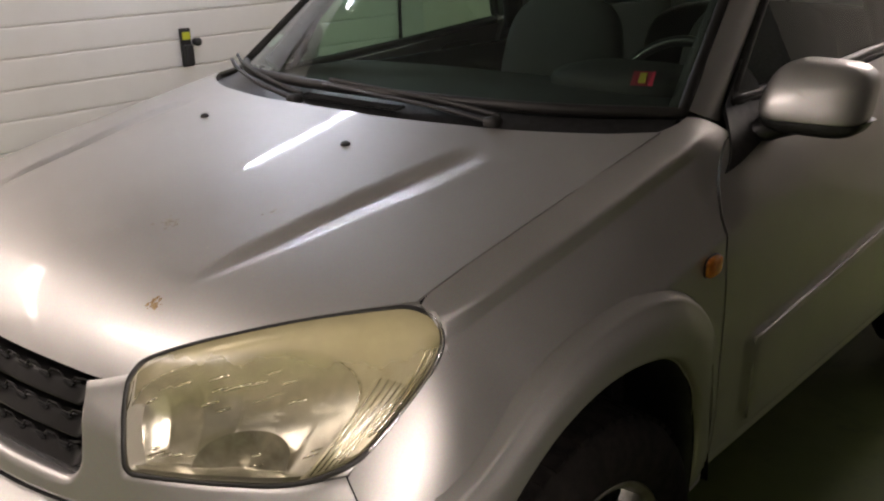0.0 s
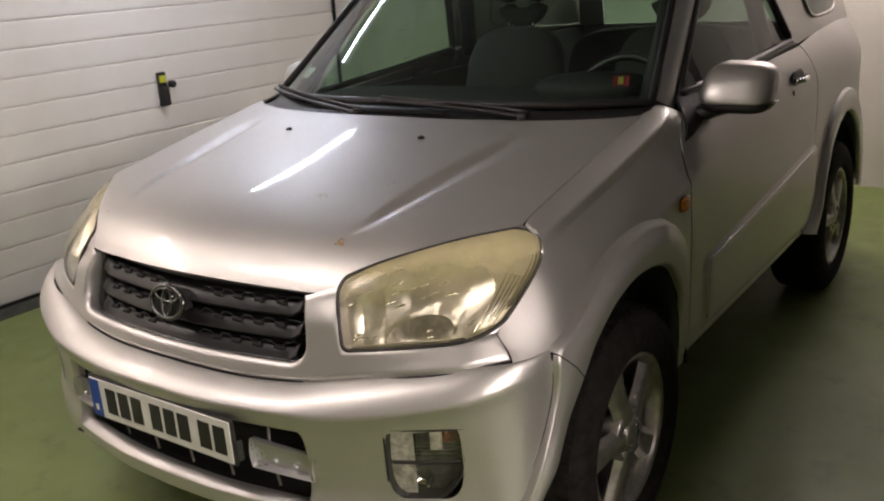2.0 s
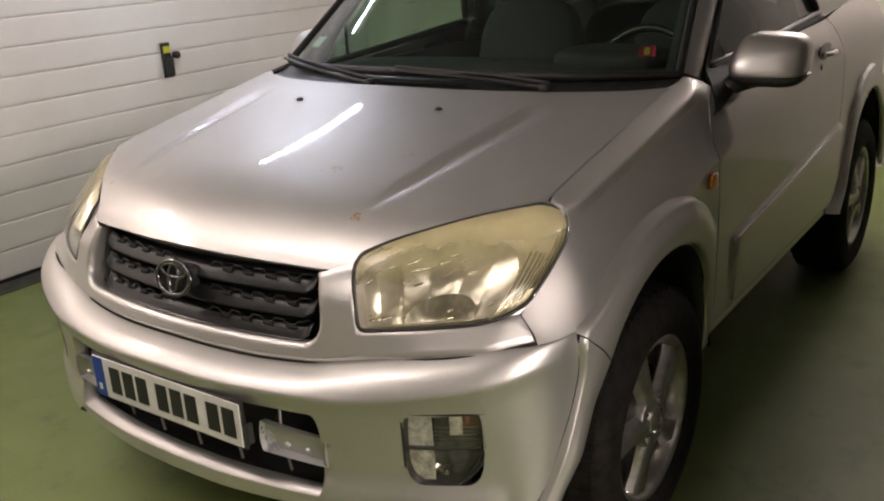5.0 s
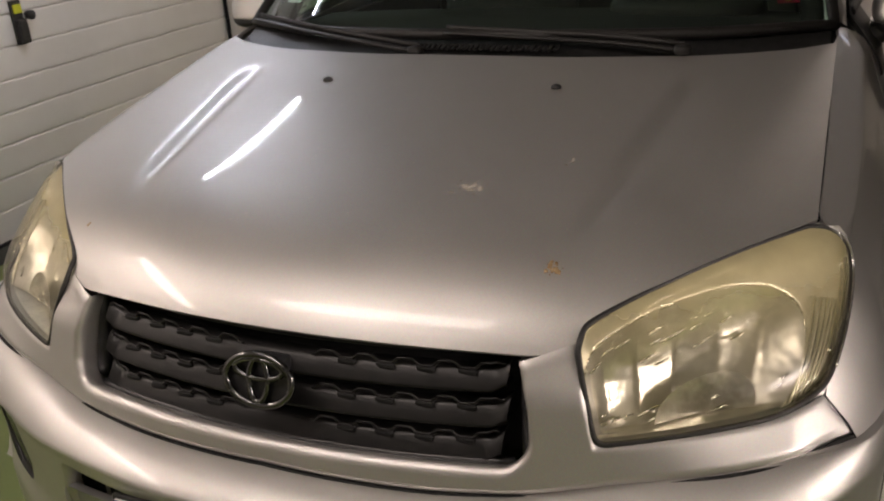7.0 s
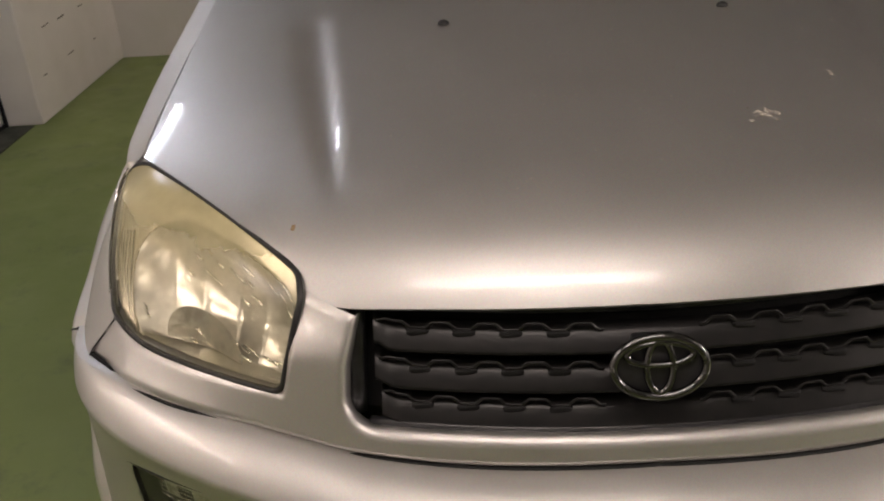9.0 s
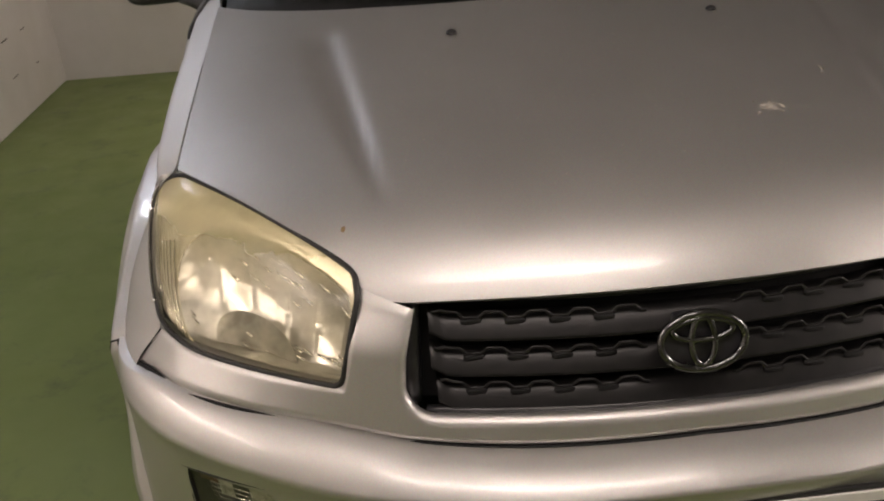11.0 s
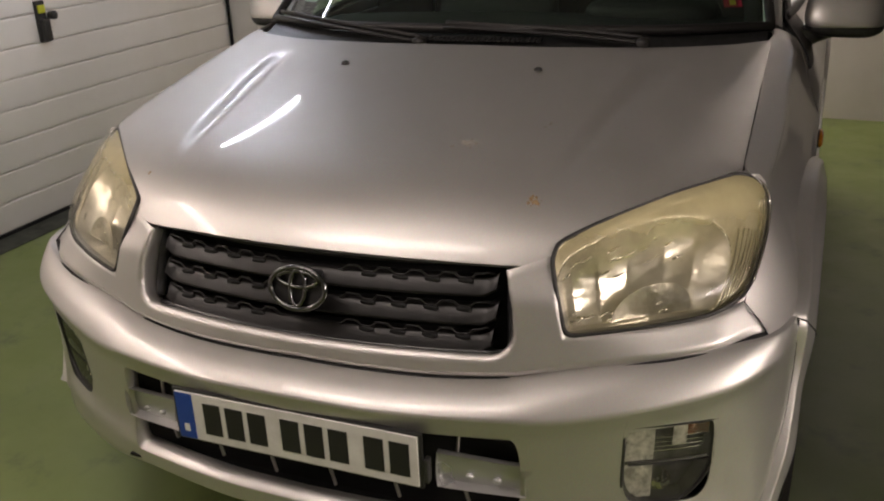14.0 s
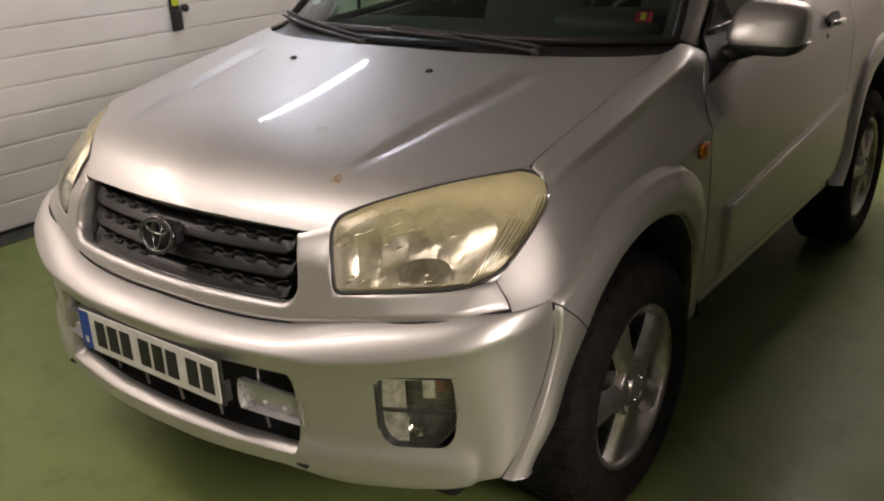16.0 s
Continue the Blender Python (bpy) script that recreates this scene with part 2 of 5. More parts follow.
def sheet(P, flip=False, lip=0.0, closed_u=False):
    """Vertices and faces of a grid P[u, v, xyz], with a folded lip of that depth along its border."""
    P = np.asarray(P, float)
    nu, nv = P.shape[:2]
    idx = np.arange(nu * nv).reshape(nu, nv)
    faces = []
    for i in range(nu - (0 if closed_u else 1)):
        for j in range(nv - 1):
            k = (i + 1) % nu
            faces.append((idx[i, j], idx[k, j], idx[k, j + 1], idx[i, j + 1]))
    verts = [tuple(p) for p in P.reshape(-1, 3)]
    if lip:
        du, dv = np.gradient(P, axis=0), np.gradient(P, axis=1)
        n = np.cross(du, dv)
        n /= np.linalg.norm(n, axis=-1, keepdims=True) + 1e-9
        if flip:
            n = -n
        loop = [(i, 0) for i in range(nu)] + [(nu - 1, j) for j in range(1, nv)] + [(i, nv - 1) for i in range(nu - 2, -1, -1)] + [(0, j) for j in range(nv - 2, 0, -1)]
        start = len(verts)
        for i, j in loop:
            verts.append(tuple(P[i, j]))
            verts.append(tuple(P[i, j] - lip * n[i, j]))
        m = len(loop)
        for k in range(m):
            a, b = start + 2 * k, start + 2 * ((k + 1) % m)
            faces.append((a, a + 1, b + 1, b))
    if flip:
        faces = [f[::-1] for f in faces]
    return verts, faces


def skin(name, P, material, parent, label="", flip=False, lip=0.0, closed_u=False):
    v, f = sheet(P, flip, lip, closed_u)
    return link_mesh(name, v, f, material, parent, label)


def merged(name, pieces, material, parent, label=""):
    """Several grids as one mesh, their shared borders welded."""
    bm = bmesh.new()
    for v, f in pieces:
        made = [bm.verts.new(p) for p in v]
        for face in f:
            try:
                bm.faces.new([made[i] for i in face])
            except ValueError:
                pass
    bmesh.ops.remove_doubles(bm, verts=bm.verts, dist=0.0004)
    bmesh.ops.dissolve_degenerate(bm, edges=bm.edges, dist=0.0001)
    bmesh.ops.recalc_face_normals(bm, faces=bm.faces)
    return part(name, bm, material, parent, label, True)


def curve_fn(xs, ys):
    """A smooth curve through points, with no overshoot."""
    xs, ys = np.array(xs, float), np.array(ys, float)
    h = np.diff(xs)
    d = np.diff(ys) / h
    m = np.zeros(len(xs))
    m[0], m[-1] = d[0], d[-1]
    for i in range(1, len(xs) - 1):
        if d[i - 1] * d[i] > 0:
            m[i] = 3 * (h[i - 1] + h[i]) / ((2 * h[i] + h[i - 1]) / d[i - 1] + (h[i] + 2 * h[i - 1]) / d[i])

    def f(x):
        x = np.asarray(x, float)
        i = np.clip(np.searchsorted(xs, x) - 1, 0, len(xs) - 2)
        t = (x - xs[i]) / h[i]
        r = ys[i] * (1 + 2 * t) * (1 - t) ** 2 + m[i] * h[i] * t * (1 - t) ** 2 + ys[i + 1] * t * t * (3 - 2 * t) + m[i + 1] * h[i] * t * t * (t - 1)
        return np.where(x < xs[0], ys[0] + m[0] * (x - xs[0]), np.where(x > xs[-1], ys[-1] + m[-1] * (x - xs[-1]), r))

    return f


def chain(points, n):
    """n points along a smooth curve through 3D points (Catmull-Rom), evenly by length."""
    p = np.array(points, float)
    q = np.vstack([2 * p[0] - p[1], p, 2 * p[-1] - p[-2]])
    out = []
    for i in range(len(p) - 1):
        a, b, c, d = q[i], q[i + 1], q[i + 2], q[i + 3]
        for t in np.linspace(0, 1, 24, endpoint=False):
            out.append(0.5 * ((2 * b) + (c - a) * t + (2 * a - 5 * b + 4 * c - d) * t * t + (3 * b - a - 3 * c + d) * t ** 3))
    out.append(p[-1])
    out = np.array(out)
    s = np.r_[0, np.cumsum(np.linalg.norm(np.diff(out, axis=0), axis=1))]
    want = np.linspace(0, s[-1], n)
    return np.stack([np.interp(want, s, out[:, k]) for k in range(out.shape[1])], 1)


def coons(bottom, top, left, right):
    """A grid [u, v] spanned by four border curves: bottom and top run along u, left and right along v."""
    nu, nv = len(bottom), len(left)
    u, v = np.linspace(0, 1, nu)[:, None, None], np.linspace(0, 1, nv)[None, :, None]
    b, t, l, r = bottom[:, None], top[:, None], left[None], right[None]
    return (1 - v) * b + v * t + (1 - u) * l + u * r - ((1 - u) * (1 - v) * bottom[0] + u * (1 - v) * bottom[-1] + (1 - u) * v * top[0] + u * v * top[-1])


def flipx(P):
    Q = np.array(P, float)
    Q[..., 0] *= -1
    return Q


def tube(name, points, radius, material, parent, label="", closed=False, n=8, squash=1.0):
    """A bar along a curve, its radius given or one per point."""
    p = np.array(points, float)
    m = len(p)
    t = np.gradient(p, axis=0) if not closed else np.roll(p, -1, 0) - np.roll(p, 1, 0)
    t /= np.linalg.norm(t, axis=1, keepdims=True) + 1e-9
    ref = np.array([0.0, 0.0, 1.0]) if abs(t[:, 2]).mean() < 0.8 else np.array([1.0, 0.0, 0.0])
    a = np.cross(t, ref)
    a /= np.linalg.norm(a, axis=1, keepdims=True) + 1e-9
    b = np.cross(a, t)
    r = np.broadcast_to(np.asarray(radius, float), (m,))
    w = np.linspace(0, 2 * math.pi, n, endpoint=False)
    verts = [tuple(p[i] + r[i] * (math.cos(k) * a[i] + squash * math.sin(k) * b[i])) for i in range(m) for k in w]
    faces = []
    for i in range(m if closed else m - 1):
        j = (i + 1) % m
        for k in range(n):
            l = (k + 1) % n
            faces.append((i * n + k, i * n + l, j * n + l, j * n + k))
    if not closed:
        faces += [tuple(range(n))[::-1], tuple(range((m - 1) * n, m * n))]
    return link_mesh(name, verts, faces, material, parent, label)


def box_bm(sx, sy, sz, bevel=0.0, seg=2, at=(0, 0, 0)):
    bm = bmesh.new()
    bmesh.ops.create_cube(bm, size=1.0, matrix=Matrix.Translation(at) @ Matrix.Diagonal((sx, sy, sz, 1)))
    if bevel:
        bmesh.ops.bevel(bm, geom=bm.edges[:], offset=bevel, segments=seg, affect="EDGES", profile=0.6)
    return bm


def box(name, lo, hi, material, parent=None, label="", bevel=0.0, seg=2):
    lo, hi = np.array(lo, float), np.array(hi, float)
    return part(name, box_bm(*(hi - lo), bevel, seg, tuple((lo + hi) / 2)), material, parent, label, bevel > 0.02)


def lathe(name, profile, material, parent, label="", n=48, axis="x"):
    """A turned shape: (along the axis, radius) pairs."""
    prof = np.array(profile, float)
    w = np.linspace(0, 2 * math.pi, n, endpoint=False)
    P = np.zeros((n, len(prof), 3))
    along, r = prof[:, 0], prof[:, 1]
    k = {"x": (0, 1, 2), "y": (1, 2, 0), "z": (2, 0, 1)}[axis]
    P[..., k[0]] = along[None]
    P[..., k[1]] = np.cos(w)[:, None] * r[None]
    P[..., k[2]] = np.sin(w)[:, None] * r[None]
    return skin(name, P, material, parent, label, closed_u=True)


def blob(name, centre, size, material, parent, label="", power=2.6, nu=28, nv=18, tilt=0.0):
    """A cushion-like rounded body (superellipsoid)."""
    u, v = np.linspace(-math.pi, math.pi, nu, endpoint=False)[:, None], np.linspace(-math.pi / 2, math.pi / 2, nv)[None]
    f = lambda x: np.sign(x) * np.abs(x) ** (2 / power)
    P = np.stack([f(np.cos(v)) * f(np.cos(u)), f(np.cos(v)) * f(np.sin(u)), f(np.sin(v)) + 0 * u], -1) * (np.array(size) / 2)
    c, s = math.cos(radians(tilt)), math.sin(radians(tilt))
    y, z = P[..., 1].copy(), P[..., 2].copy()
    P[..., 1], P[..., 2] = c * y - s * z, s * y + c * z
    return skin(name, P + np.array(centre), material, parent, label, closed_u=True)


# ---- the garage ----
tagged(box("floor", (-2.9, -9.2, -0.12), (7.2, 5.6, 0.0), FLOOR), "worn green painted concrete garage floor", "floor", kind="structure")
tagged(box("ceiling", (-2.9, -9, 2.55), (7.2, 5.6, 2.7), CEIL), "off-white painted concrete garage ceiling", "ceiling", kind="structure")
tagged(box("wall_west", (-2.92, 3.90, 0), (-2.51, 5.6, 2.55), WALL, bevel=0.012), "white painted block wall with scuff marks", "wall", kind="structure")
tagged(box("wall_west_front", (-2.92, -9, 0), (-2.62, -2.0, 2.55), WALL), "white painted block wall", "wall", kind="structure")
tagged(box("wall_west_lintel", (-2.92, -2.0, 2.27), (-2.62, 3.9, 2.55), WALL), "white painted lintel over the garage door", "wall", kind="structure")
tagged(box("wall_east", (7.0, -9, 0), (7.2, 5.6, 2.55), DIM), "dim grey concrete wall", "wall", kind="structure")
# unseen panel, added to shade the right-hand floor and door
tagged(box("light_blocker", (1.95, 0.24, 0), (2.10, 3.70, 2.55), LIGHT_BLOCK), "unseen dark panel added to block light right of the car", "wall", kind="structure")
tagged(box("wall_south", (-2.9, -6.7, 0), (2.6, -6.5, 2.55), WALL), "white painted block wall", "wall", kind="structure")
tagged(box("wall_south_far", (2.6, -9.2, 0), (7.2, -9.0, 2.55), DIM), "dim grey concrete wall", "wall", kind="structure")
tagged(box("wall_return", (2.6, -9.2, 0), (2.8, -6.5, 2.55), DIM), "dim grey concrete wall", "wall", kind="structure")
north = box("wall_north", (-5.5, 0, 0), (5.5, 0.2, 2.55), WALL)
north.matrix_world = pose(2.2, 5.04, 0, 0, 0, -3.0)
tagged(north, "white painted block wall behind the car", "wall", kind="structure")


# ---- the garage door: ribbed panels ----
def garage_door():
    door = tagged(new("door_1"), "white ribbed sectional garage door, closed", "garage door", kind="structure")
    y0, y1, pitch = -2.0, 3.885, 0.1415
    prof = [(0.0, 0.0), (0.010, 0.003), (0.0125, 0.010), (0.013, 0.02), (0.013, pitch - 0.016), (0.0125, pitch - 0.008), (0.010, pitch - 0.003), (0.0, pitch)]
    v = [(-2.735 + a, y, z) for y in (y0, y1) for a, z in prof]
    n = len(prof)
    f = [(k, k + 1, n + k + 1, n + k) for k in range(n - 1)] + [tuple(range(n)), tuple(range(2 * n - 1, n - 1, -1))]
    first = link_mesh("panel", v, [q[::-1] for q in f], DOORPAINT, door, smooth=False)
    for i in range(16):
        ob = first if i == 0 else bpy.data.objects.new("panel", first.data)
        if i:
            scene.collection.objects.link(ob)
            ob.parent = door
        ob.location = (0, 0, 0.017 + i * pitch)
    box("backing", (-2.80, y0, 0.0), (-2.7345, y1, 2.27), DOORPAINT, door)
    box("edge_seal", (-2.74, y1, 0.0), (-2.705, 3.90, 2.27), GAP, door, "black rubber edge seal")
    box("bottom_seal", (-2.745, y0, 0.0), (-2.715, y1, 0.018), GAP, door, "black rubber bottom seal")


garage_door()
tagged(box("threshold", (-2.715, -2.0, 0.0), (-2.56, 3.89, 0.004), SILL), "dark drain strip along the garage door", "threshold", kind="structure")


def door_handle_set():
    h = tagged(new("garage_door_handle"), "black plastic garage door handle with a yellow insert", "door handle")
    h.location = (-2.721, 2.315, 0.97)
    part("plate", box_bm(0.018, 0.062, 0.20, 0.008, 3, (0.009, 0, -0.005)), BLACK, h)
    part("grip", box_bm(0.03, 0.05, 0.11, 0.012, 3, (0.03, 0.0, -0.045)), BLACK, h)
    part("insert", box_bm(0.008, 0.046, 0.040, 0.004, 2, (0.021, 0, 0.055)), mat("yellow_plastic", (0.55, 0.58, 0.03), 0.45), h, "yellow plastic insert")
    k = lathe("knob", [(0.0, 0.0), (0.0, 0.02), (0.03, 0.022), (0.036, 0.016), (0.036, 0.0)], BLACK, h, n=20)
    k.location = (0.015, 0.055, 0.02)


door_handle_set()


# scuffs on the wall by the door
def wall_scuffs():
    rng = random.Random(4)
    s = tagged(new("wall_scuffs"), "short grey scuff marks on the white wall", "scuff", kind="structure")
    for z in (0.24, 0.46, 0.68, 0.90, 1.12):  # open spots along the block joints
        for i in range(3):
            y = 4.02 + 0.36 * i + rng.uniform(0, 0.22)
            part("scuff", box_bm(0.0012, rng.uniform(0.04, 0.11), rng.uniform(0.006, 0.010), 0, 1), CRACK, s).matrix_world = pose(-2.5095, y, z + rng.uniform(-0.012, 0.012), rng.uniform(-4, 4), 0, 0)


wall_scuffs()


# ---- lamps ----
def tube_light(name, a, b, glowing, label, r=0.016):
    """A fluorescent batten from a to b."""
    a, b = Vector(a), Vector(b)
    t = tagged(new(name), label, "ceiling light")
    pts = [a.lerp(b, k) for k in np.linspace(0, 1, 12)]
    tube("lamp_tube", [tuple(p) for p in pts], r, glowing, t, "glowing fluorescent tube", n=16)
    d = (b - a).normalized()
    m = Matrix.Translation((a + b) / 2 + Vector((0, 0, 0.044 + r))) @ Matrix.Rotation(math.atan2(d.y, d.x), 4, "Z")
    part("batten", box_bm((b - a).length + 0.08, 0.07, 0.05, 0.006), mat("batten_white", (0.75, 0.75, 0.73), 0.4), t).matrix_world = m
    for p in (a, b):
        c = part("lamp_holder", box_bm(0.03, 0.04, 0.07, 0.004), BLACK, t)
        c.matrix_world = Matrix.Translation(p + Vector((0, 0, 0.015)))
    part("rod", box_bm(0.02, 0.02, max(0.02, 2.55 - a.z - 0.085), 0, 1, (0, 0, (2.55 + a.z + 0.085) / 2)), CHROME, t).matrix_world = Matrix.Translation((*((a + b) / 2).xy, 0))
    return t


tube_light("fluorescent_light", TUBE_A, TUBE_B, TUBE, "bare white fluorescent tube on a batten above the garage door side")
tube_light("fluorescent_light", EAST_A, EAST_B, glow("cool_tube", (0.66, 0.77, 1.0), 12.0), "bare cool white fluorescent tube on a batten near the back wall", 0.012)
# none of these is in view; all but the first are added fill light
for a, b, power, r in WARM_TUBES:
    tube_light("fluorescent_light", a, b, glow("warm_tube", WARM_WHITE, power), "unseen warm light tube in a round diffuser under the ceiling", r)


# ---- the car: its surfaces ----
def smooth01(x, a, b):
    t = np.clip((np.asarray(x, float) - a) / (b - a), 0, 1)
    return t * t * (3 - 2 * t)


def nose(y):
    """Height of the bonnet along its middle: a steep nose that runs out into an even slope."""
    return 0.9467 + 0.19 * y - 0.11 * np.exp(-(y - 0.165) / 0.078)


groove_out = curve_fn([0.31, 0.35, 0.47, 0.6, 0.72, 0.8, 1.0], [0.400, 0.424, 0.465, 0.495, 0.522, 0.541, 0.566])
groove_in = curve_fn([0.31, 0.346, 0.457, 0.69, 0.97], [0.390, 0.395, 0.412, 0.437, 0.474])


def hood_z(x, y):
    """Height of the bonnet: a falling nose, a slight crown and two shallow grooves."""
    a = np.abs(x)
    z = nose(y - 0.31 * a * a) - 0.042 * a * a
    q = (a - groove_in(y)) / np.maximum(groove_out(y) - groove_in(y), 0.004)
    dip = smooth01(q, -0.1, 0.35) * (1 - smooth01(q, 0.35, 1.05))
    return z - 0.0105 * dip * smooth01(y, 0.32, 0.55) * (1 - smooth01(y, 0.93, 1.0))


seam_x = curve_fn([0.5, 0.563, 0.8, 1.1, 1.235, 1.36, 1.5, 2.0, 3.0, 3.8], [0.753, 0.753, 0.753, 0.748, 0.744, 0.749, 0.768, 0.80, 0.80, 0.74])
belt_up = curve_fn([1.235, 1.36, 1.46, 1.7, 2.6, 3.3, 3.9], [1.1243, 1.143, 1.147, 1.155, 1.185, 1.20, 1.19])
side_plan = curve_fn([0.30, 0.38, 0.46, 0.56, 0.70, 1.0, 2.5, 3.3, 3.6, 3.8, 3.9], [0.735, 0.783, 0.815, 0.843, 0.868, 0.882, 0.886, 0.88, 0.86, 0.80, 0.70])


def seam_z(y):
    return np.where(y < 1.235, nose(y - 0.31 * 0.5655) - 0.0237, belt_up(np.maximum(y, 1.235)))


tip_top = curve_fn([0.35, 0.383, 0.472, 0.55, 0.62, 0.70], [0.775, 0.800, 0.861, 0.919, 0.955, 0.97])
fold_at = curve_fn([0.0, 0.07, 0.12, 0.14, 0.16, 0.29, 0.32, 0.5, 0.7, 0.9, 1.0], [0.0, 0.24, 0.415, 0.452, 0.462, 0.448, 0.462, 0.605, 0.77, 0.91, 1.0])


def side_x(y, z):
    """Half width of the body side: a rounded shoulder under the seam, upright below, tucked in at the sill."""
    d = np.clip((seam_z(y) - z) / 0.20, 0, 1)
    g = 1 - (1 - d) ** 2.1
    fold = fold_at(d)  # a crease along the shoulder of the wing, fading out at the door
    g = g + (fold - g) * (1 - smooth01(y, 1.24, 1.40)) * smooth01(y, 0.50, 0.66)
    wide = side_plan(y) - 0.45 * np.maximum(0, 0.58 - z) ** 2
    lamp_z = tip_top(y)  # below the headlight the wing swells out to the flare
    swell = 0.055 * np.clip((lamp_z - z) / np.maximum(lamp_z - 0.745, 0.02), 0, 1) * (1 - smooth01(y, 0.47, 0.70))
    return seam_x(y) + (wide - seam_x(y)) * g + swell


def on_side(yz):
    yz = np.asarray(yz, float)
    return np.concatenate([side_x(yz[..., 0], yz[..., 1])[..., None], yz], -1)


front_edge = curve_fn([0, 0.05, 0.1, 0.15, 0.2, 0.25, 0.3, 0.34, 0.376, 0.41, 0.452, 0.473, 0.539, 0.641, 0.752], [0.1795, 0.1803, 0.1825, 0.1863, 0.1915, 0.1983, 0.2065, 0.2140, 0.2215, 0.2300, 0.2495, 0.279, 0.343, 0.447, 0.566])
rear_edge = curve_fn([0, 0.16, 0.44, 0.66, 0.76], [1.0, 1.006, 1.064, 1.168, 1.25])
header_seam = curve_fn([0, 0.248, 0.398, 0.484, 0.605, 0.746, 0.83, 0.9], [0.694, 0.690, 0.694, 0.705, 0.722, 0.738, 0.748, 0.752])


def header_y(x, z):
    a = np.abs(x)
    back = smooth01(z, 0.82, 0.90) * smooth01(a, 0.36, 0.385) * (0.018 + 0.014 * np.clip((a - 0.385) / 0.073, 0, 1))  # the post leans back under the bonnet
    tuck = 0.75 * np.clip(header_seam(a) + 0.013 - z, 0, 0.016) * (1 - 0.8 * smooth01(a, 0.78, 0.83))  # its foot turns in above the bumper
    return 0.118 + 0.31 * a * a + 0.32 * np.maximum(0, a - 0.6) ** 2 + (0.25 + 0.85 * smooth01(a, 0.50, 0.78)) * (z - 0.75) + back + 0.034 * smooth01(a, 0.745, 0.84) + tuck


car = tagged(new("car"), "silver three-door compact off-roader with yellowed headlights, parked", "car")
SIDES = (1, -1)


def both(name, P, material, label="", lip=0.0, flip=False, parent=None):
    """A panel on the left side and its mirror image on the right."""
    return [skin(name, P if s > 0 else flipx(P), material, parent or car, label, flip if s > 0 else not flip, lip) for s in SIDES]


def make_hood():
    s = np.linspace(-1, 1, 121)
    x = 0.7500 * np.sign(s) * np.abs(s) ** 1.0
    t = np.linspace(0, 1, 72) ** 1.7
    yf, yr = front_edge(np.abs(x)), rear_edge(np.abs(x))
    Y = yf[:, None] + 0.003 + (yr - yf - 0.003)[:, None] * t[None]
    X = np.repeat(x[:, None], len(t), 1)
    Z = hood_z(X, Y)
    ob = skin("hood", np.stack([X, Y, Z], -1), PAINT, car, "silver bonnet with shallow grooves and dried marks", lip=0.022)
    return ob


hood = make_hood()


def hood_spot(name, x, y, r, material, label, seed, stretch=1.0):
    """A thin dried splash or rust patch with an uneven rim."""
    rng = random.Random(seed)
    n = 22
    ph = [rng.uniform(0, 6.28) for _ in range(3)]
    rim = [r * (1 + 0.22 * math.sin(2 * math.pi * i / n + ph[0]) + 0.16 * math.sin(4 * math.pi * i / n + ph[1]) + 0.12 * math.sin(10 * math.pi * i / n + ph[2])) for i in range(n)]
    pts = [(x + rim[i] * math.cos(2 * math.pi * i / n), y + stretch * rim[i] * math.sin(2 * math.pi * i / n)) for i in range(n)]
    v = [(a, b, float(hood_z(a, b)) + 0.0008) for a, b in pts] + [(x, y, float(hood_z(x, y)) + 0.0012)]
    return link_mesh(name, v, [(i, (i + 1) % n, n) for i in range(n)], material, hood, label)


rng_r = random.Random(5)
for i in range(26):  # a loose rust patch
    hood_spot("rust_patch", 0.400 + rng_r.gauss(0, 0.0060), 0.335 + rng_r.gauss(0, 0.0052), rng_r.uniform(0.0012, 0.0036), RUST, "brown rust mark", 100 + i)
rng_s = random.Random(31)
for cx, cy, spread, count in ((0.217, 0.482, 0.012, 30), (0.36, 0.60, 0.008, 7)):
    for i in range(count):  # dried splash: a loose cluster
        r = rng_s.uniform(0.0010, 0.0042)
        hood_spot("splash", cx + rng_s.gauss(0, spread), cy + rng_s.gauss(0, spread * 0.7), r, MARK, "pale dried splash", 200 + i)
hood_spot("chip", -0.475, 0.335, 0.004, RUST, "small stone chip", 6)
rng_h = random.Random(8)
for i in range(120):
    hood_spot("speck", rng_h.uniform(-0.45, 0.52), rng_h.uniform(0.33, 0.97), rng_h.uniform(0.0007, 0.0019), DUST, "tiny pale speck", 20 + i)


def washer_nozzles():
    for s in SIDES:
        x, y = 0.255 * s, 0.868
        z = float(hood_z(x, y))
        P = [(0.0, 0.0), (0.007, 0.0), (0.0065, 0.004), (0.004, 0.007), (0.0, 0.0085)]
        ob = lathe("washer_nozzle", [(b, a * 1.5) for a, b in P][::-1], BLACK, car, "black washer nozzle", n=16, axis="z")
        ob.location = (x, y, z)


washer_nozzles()


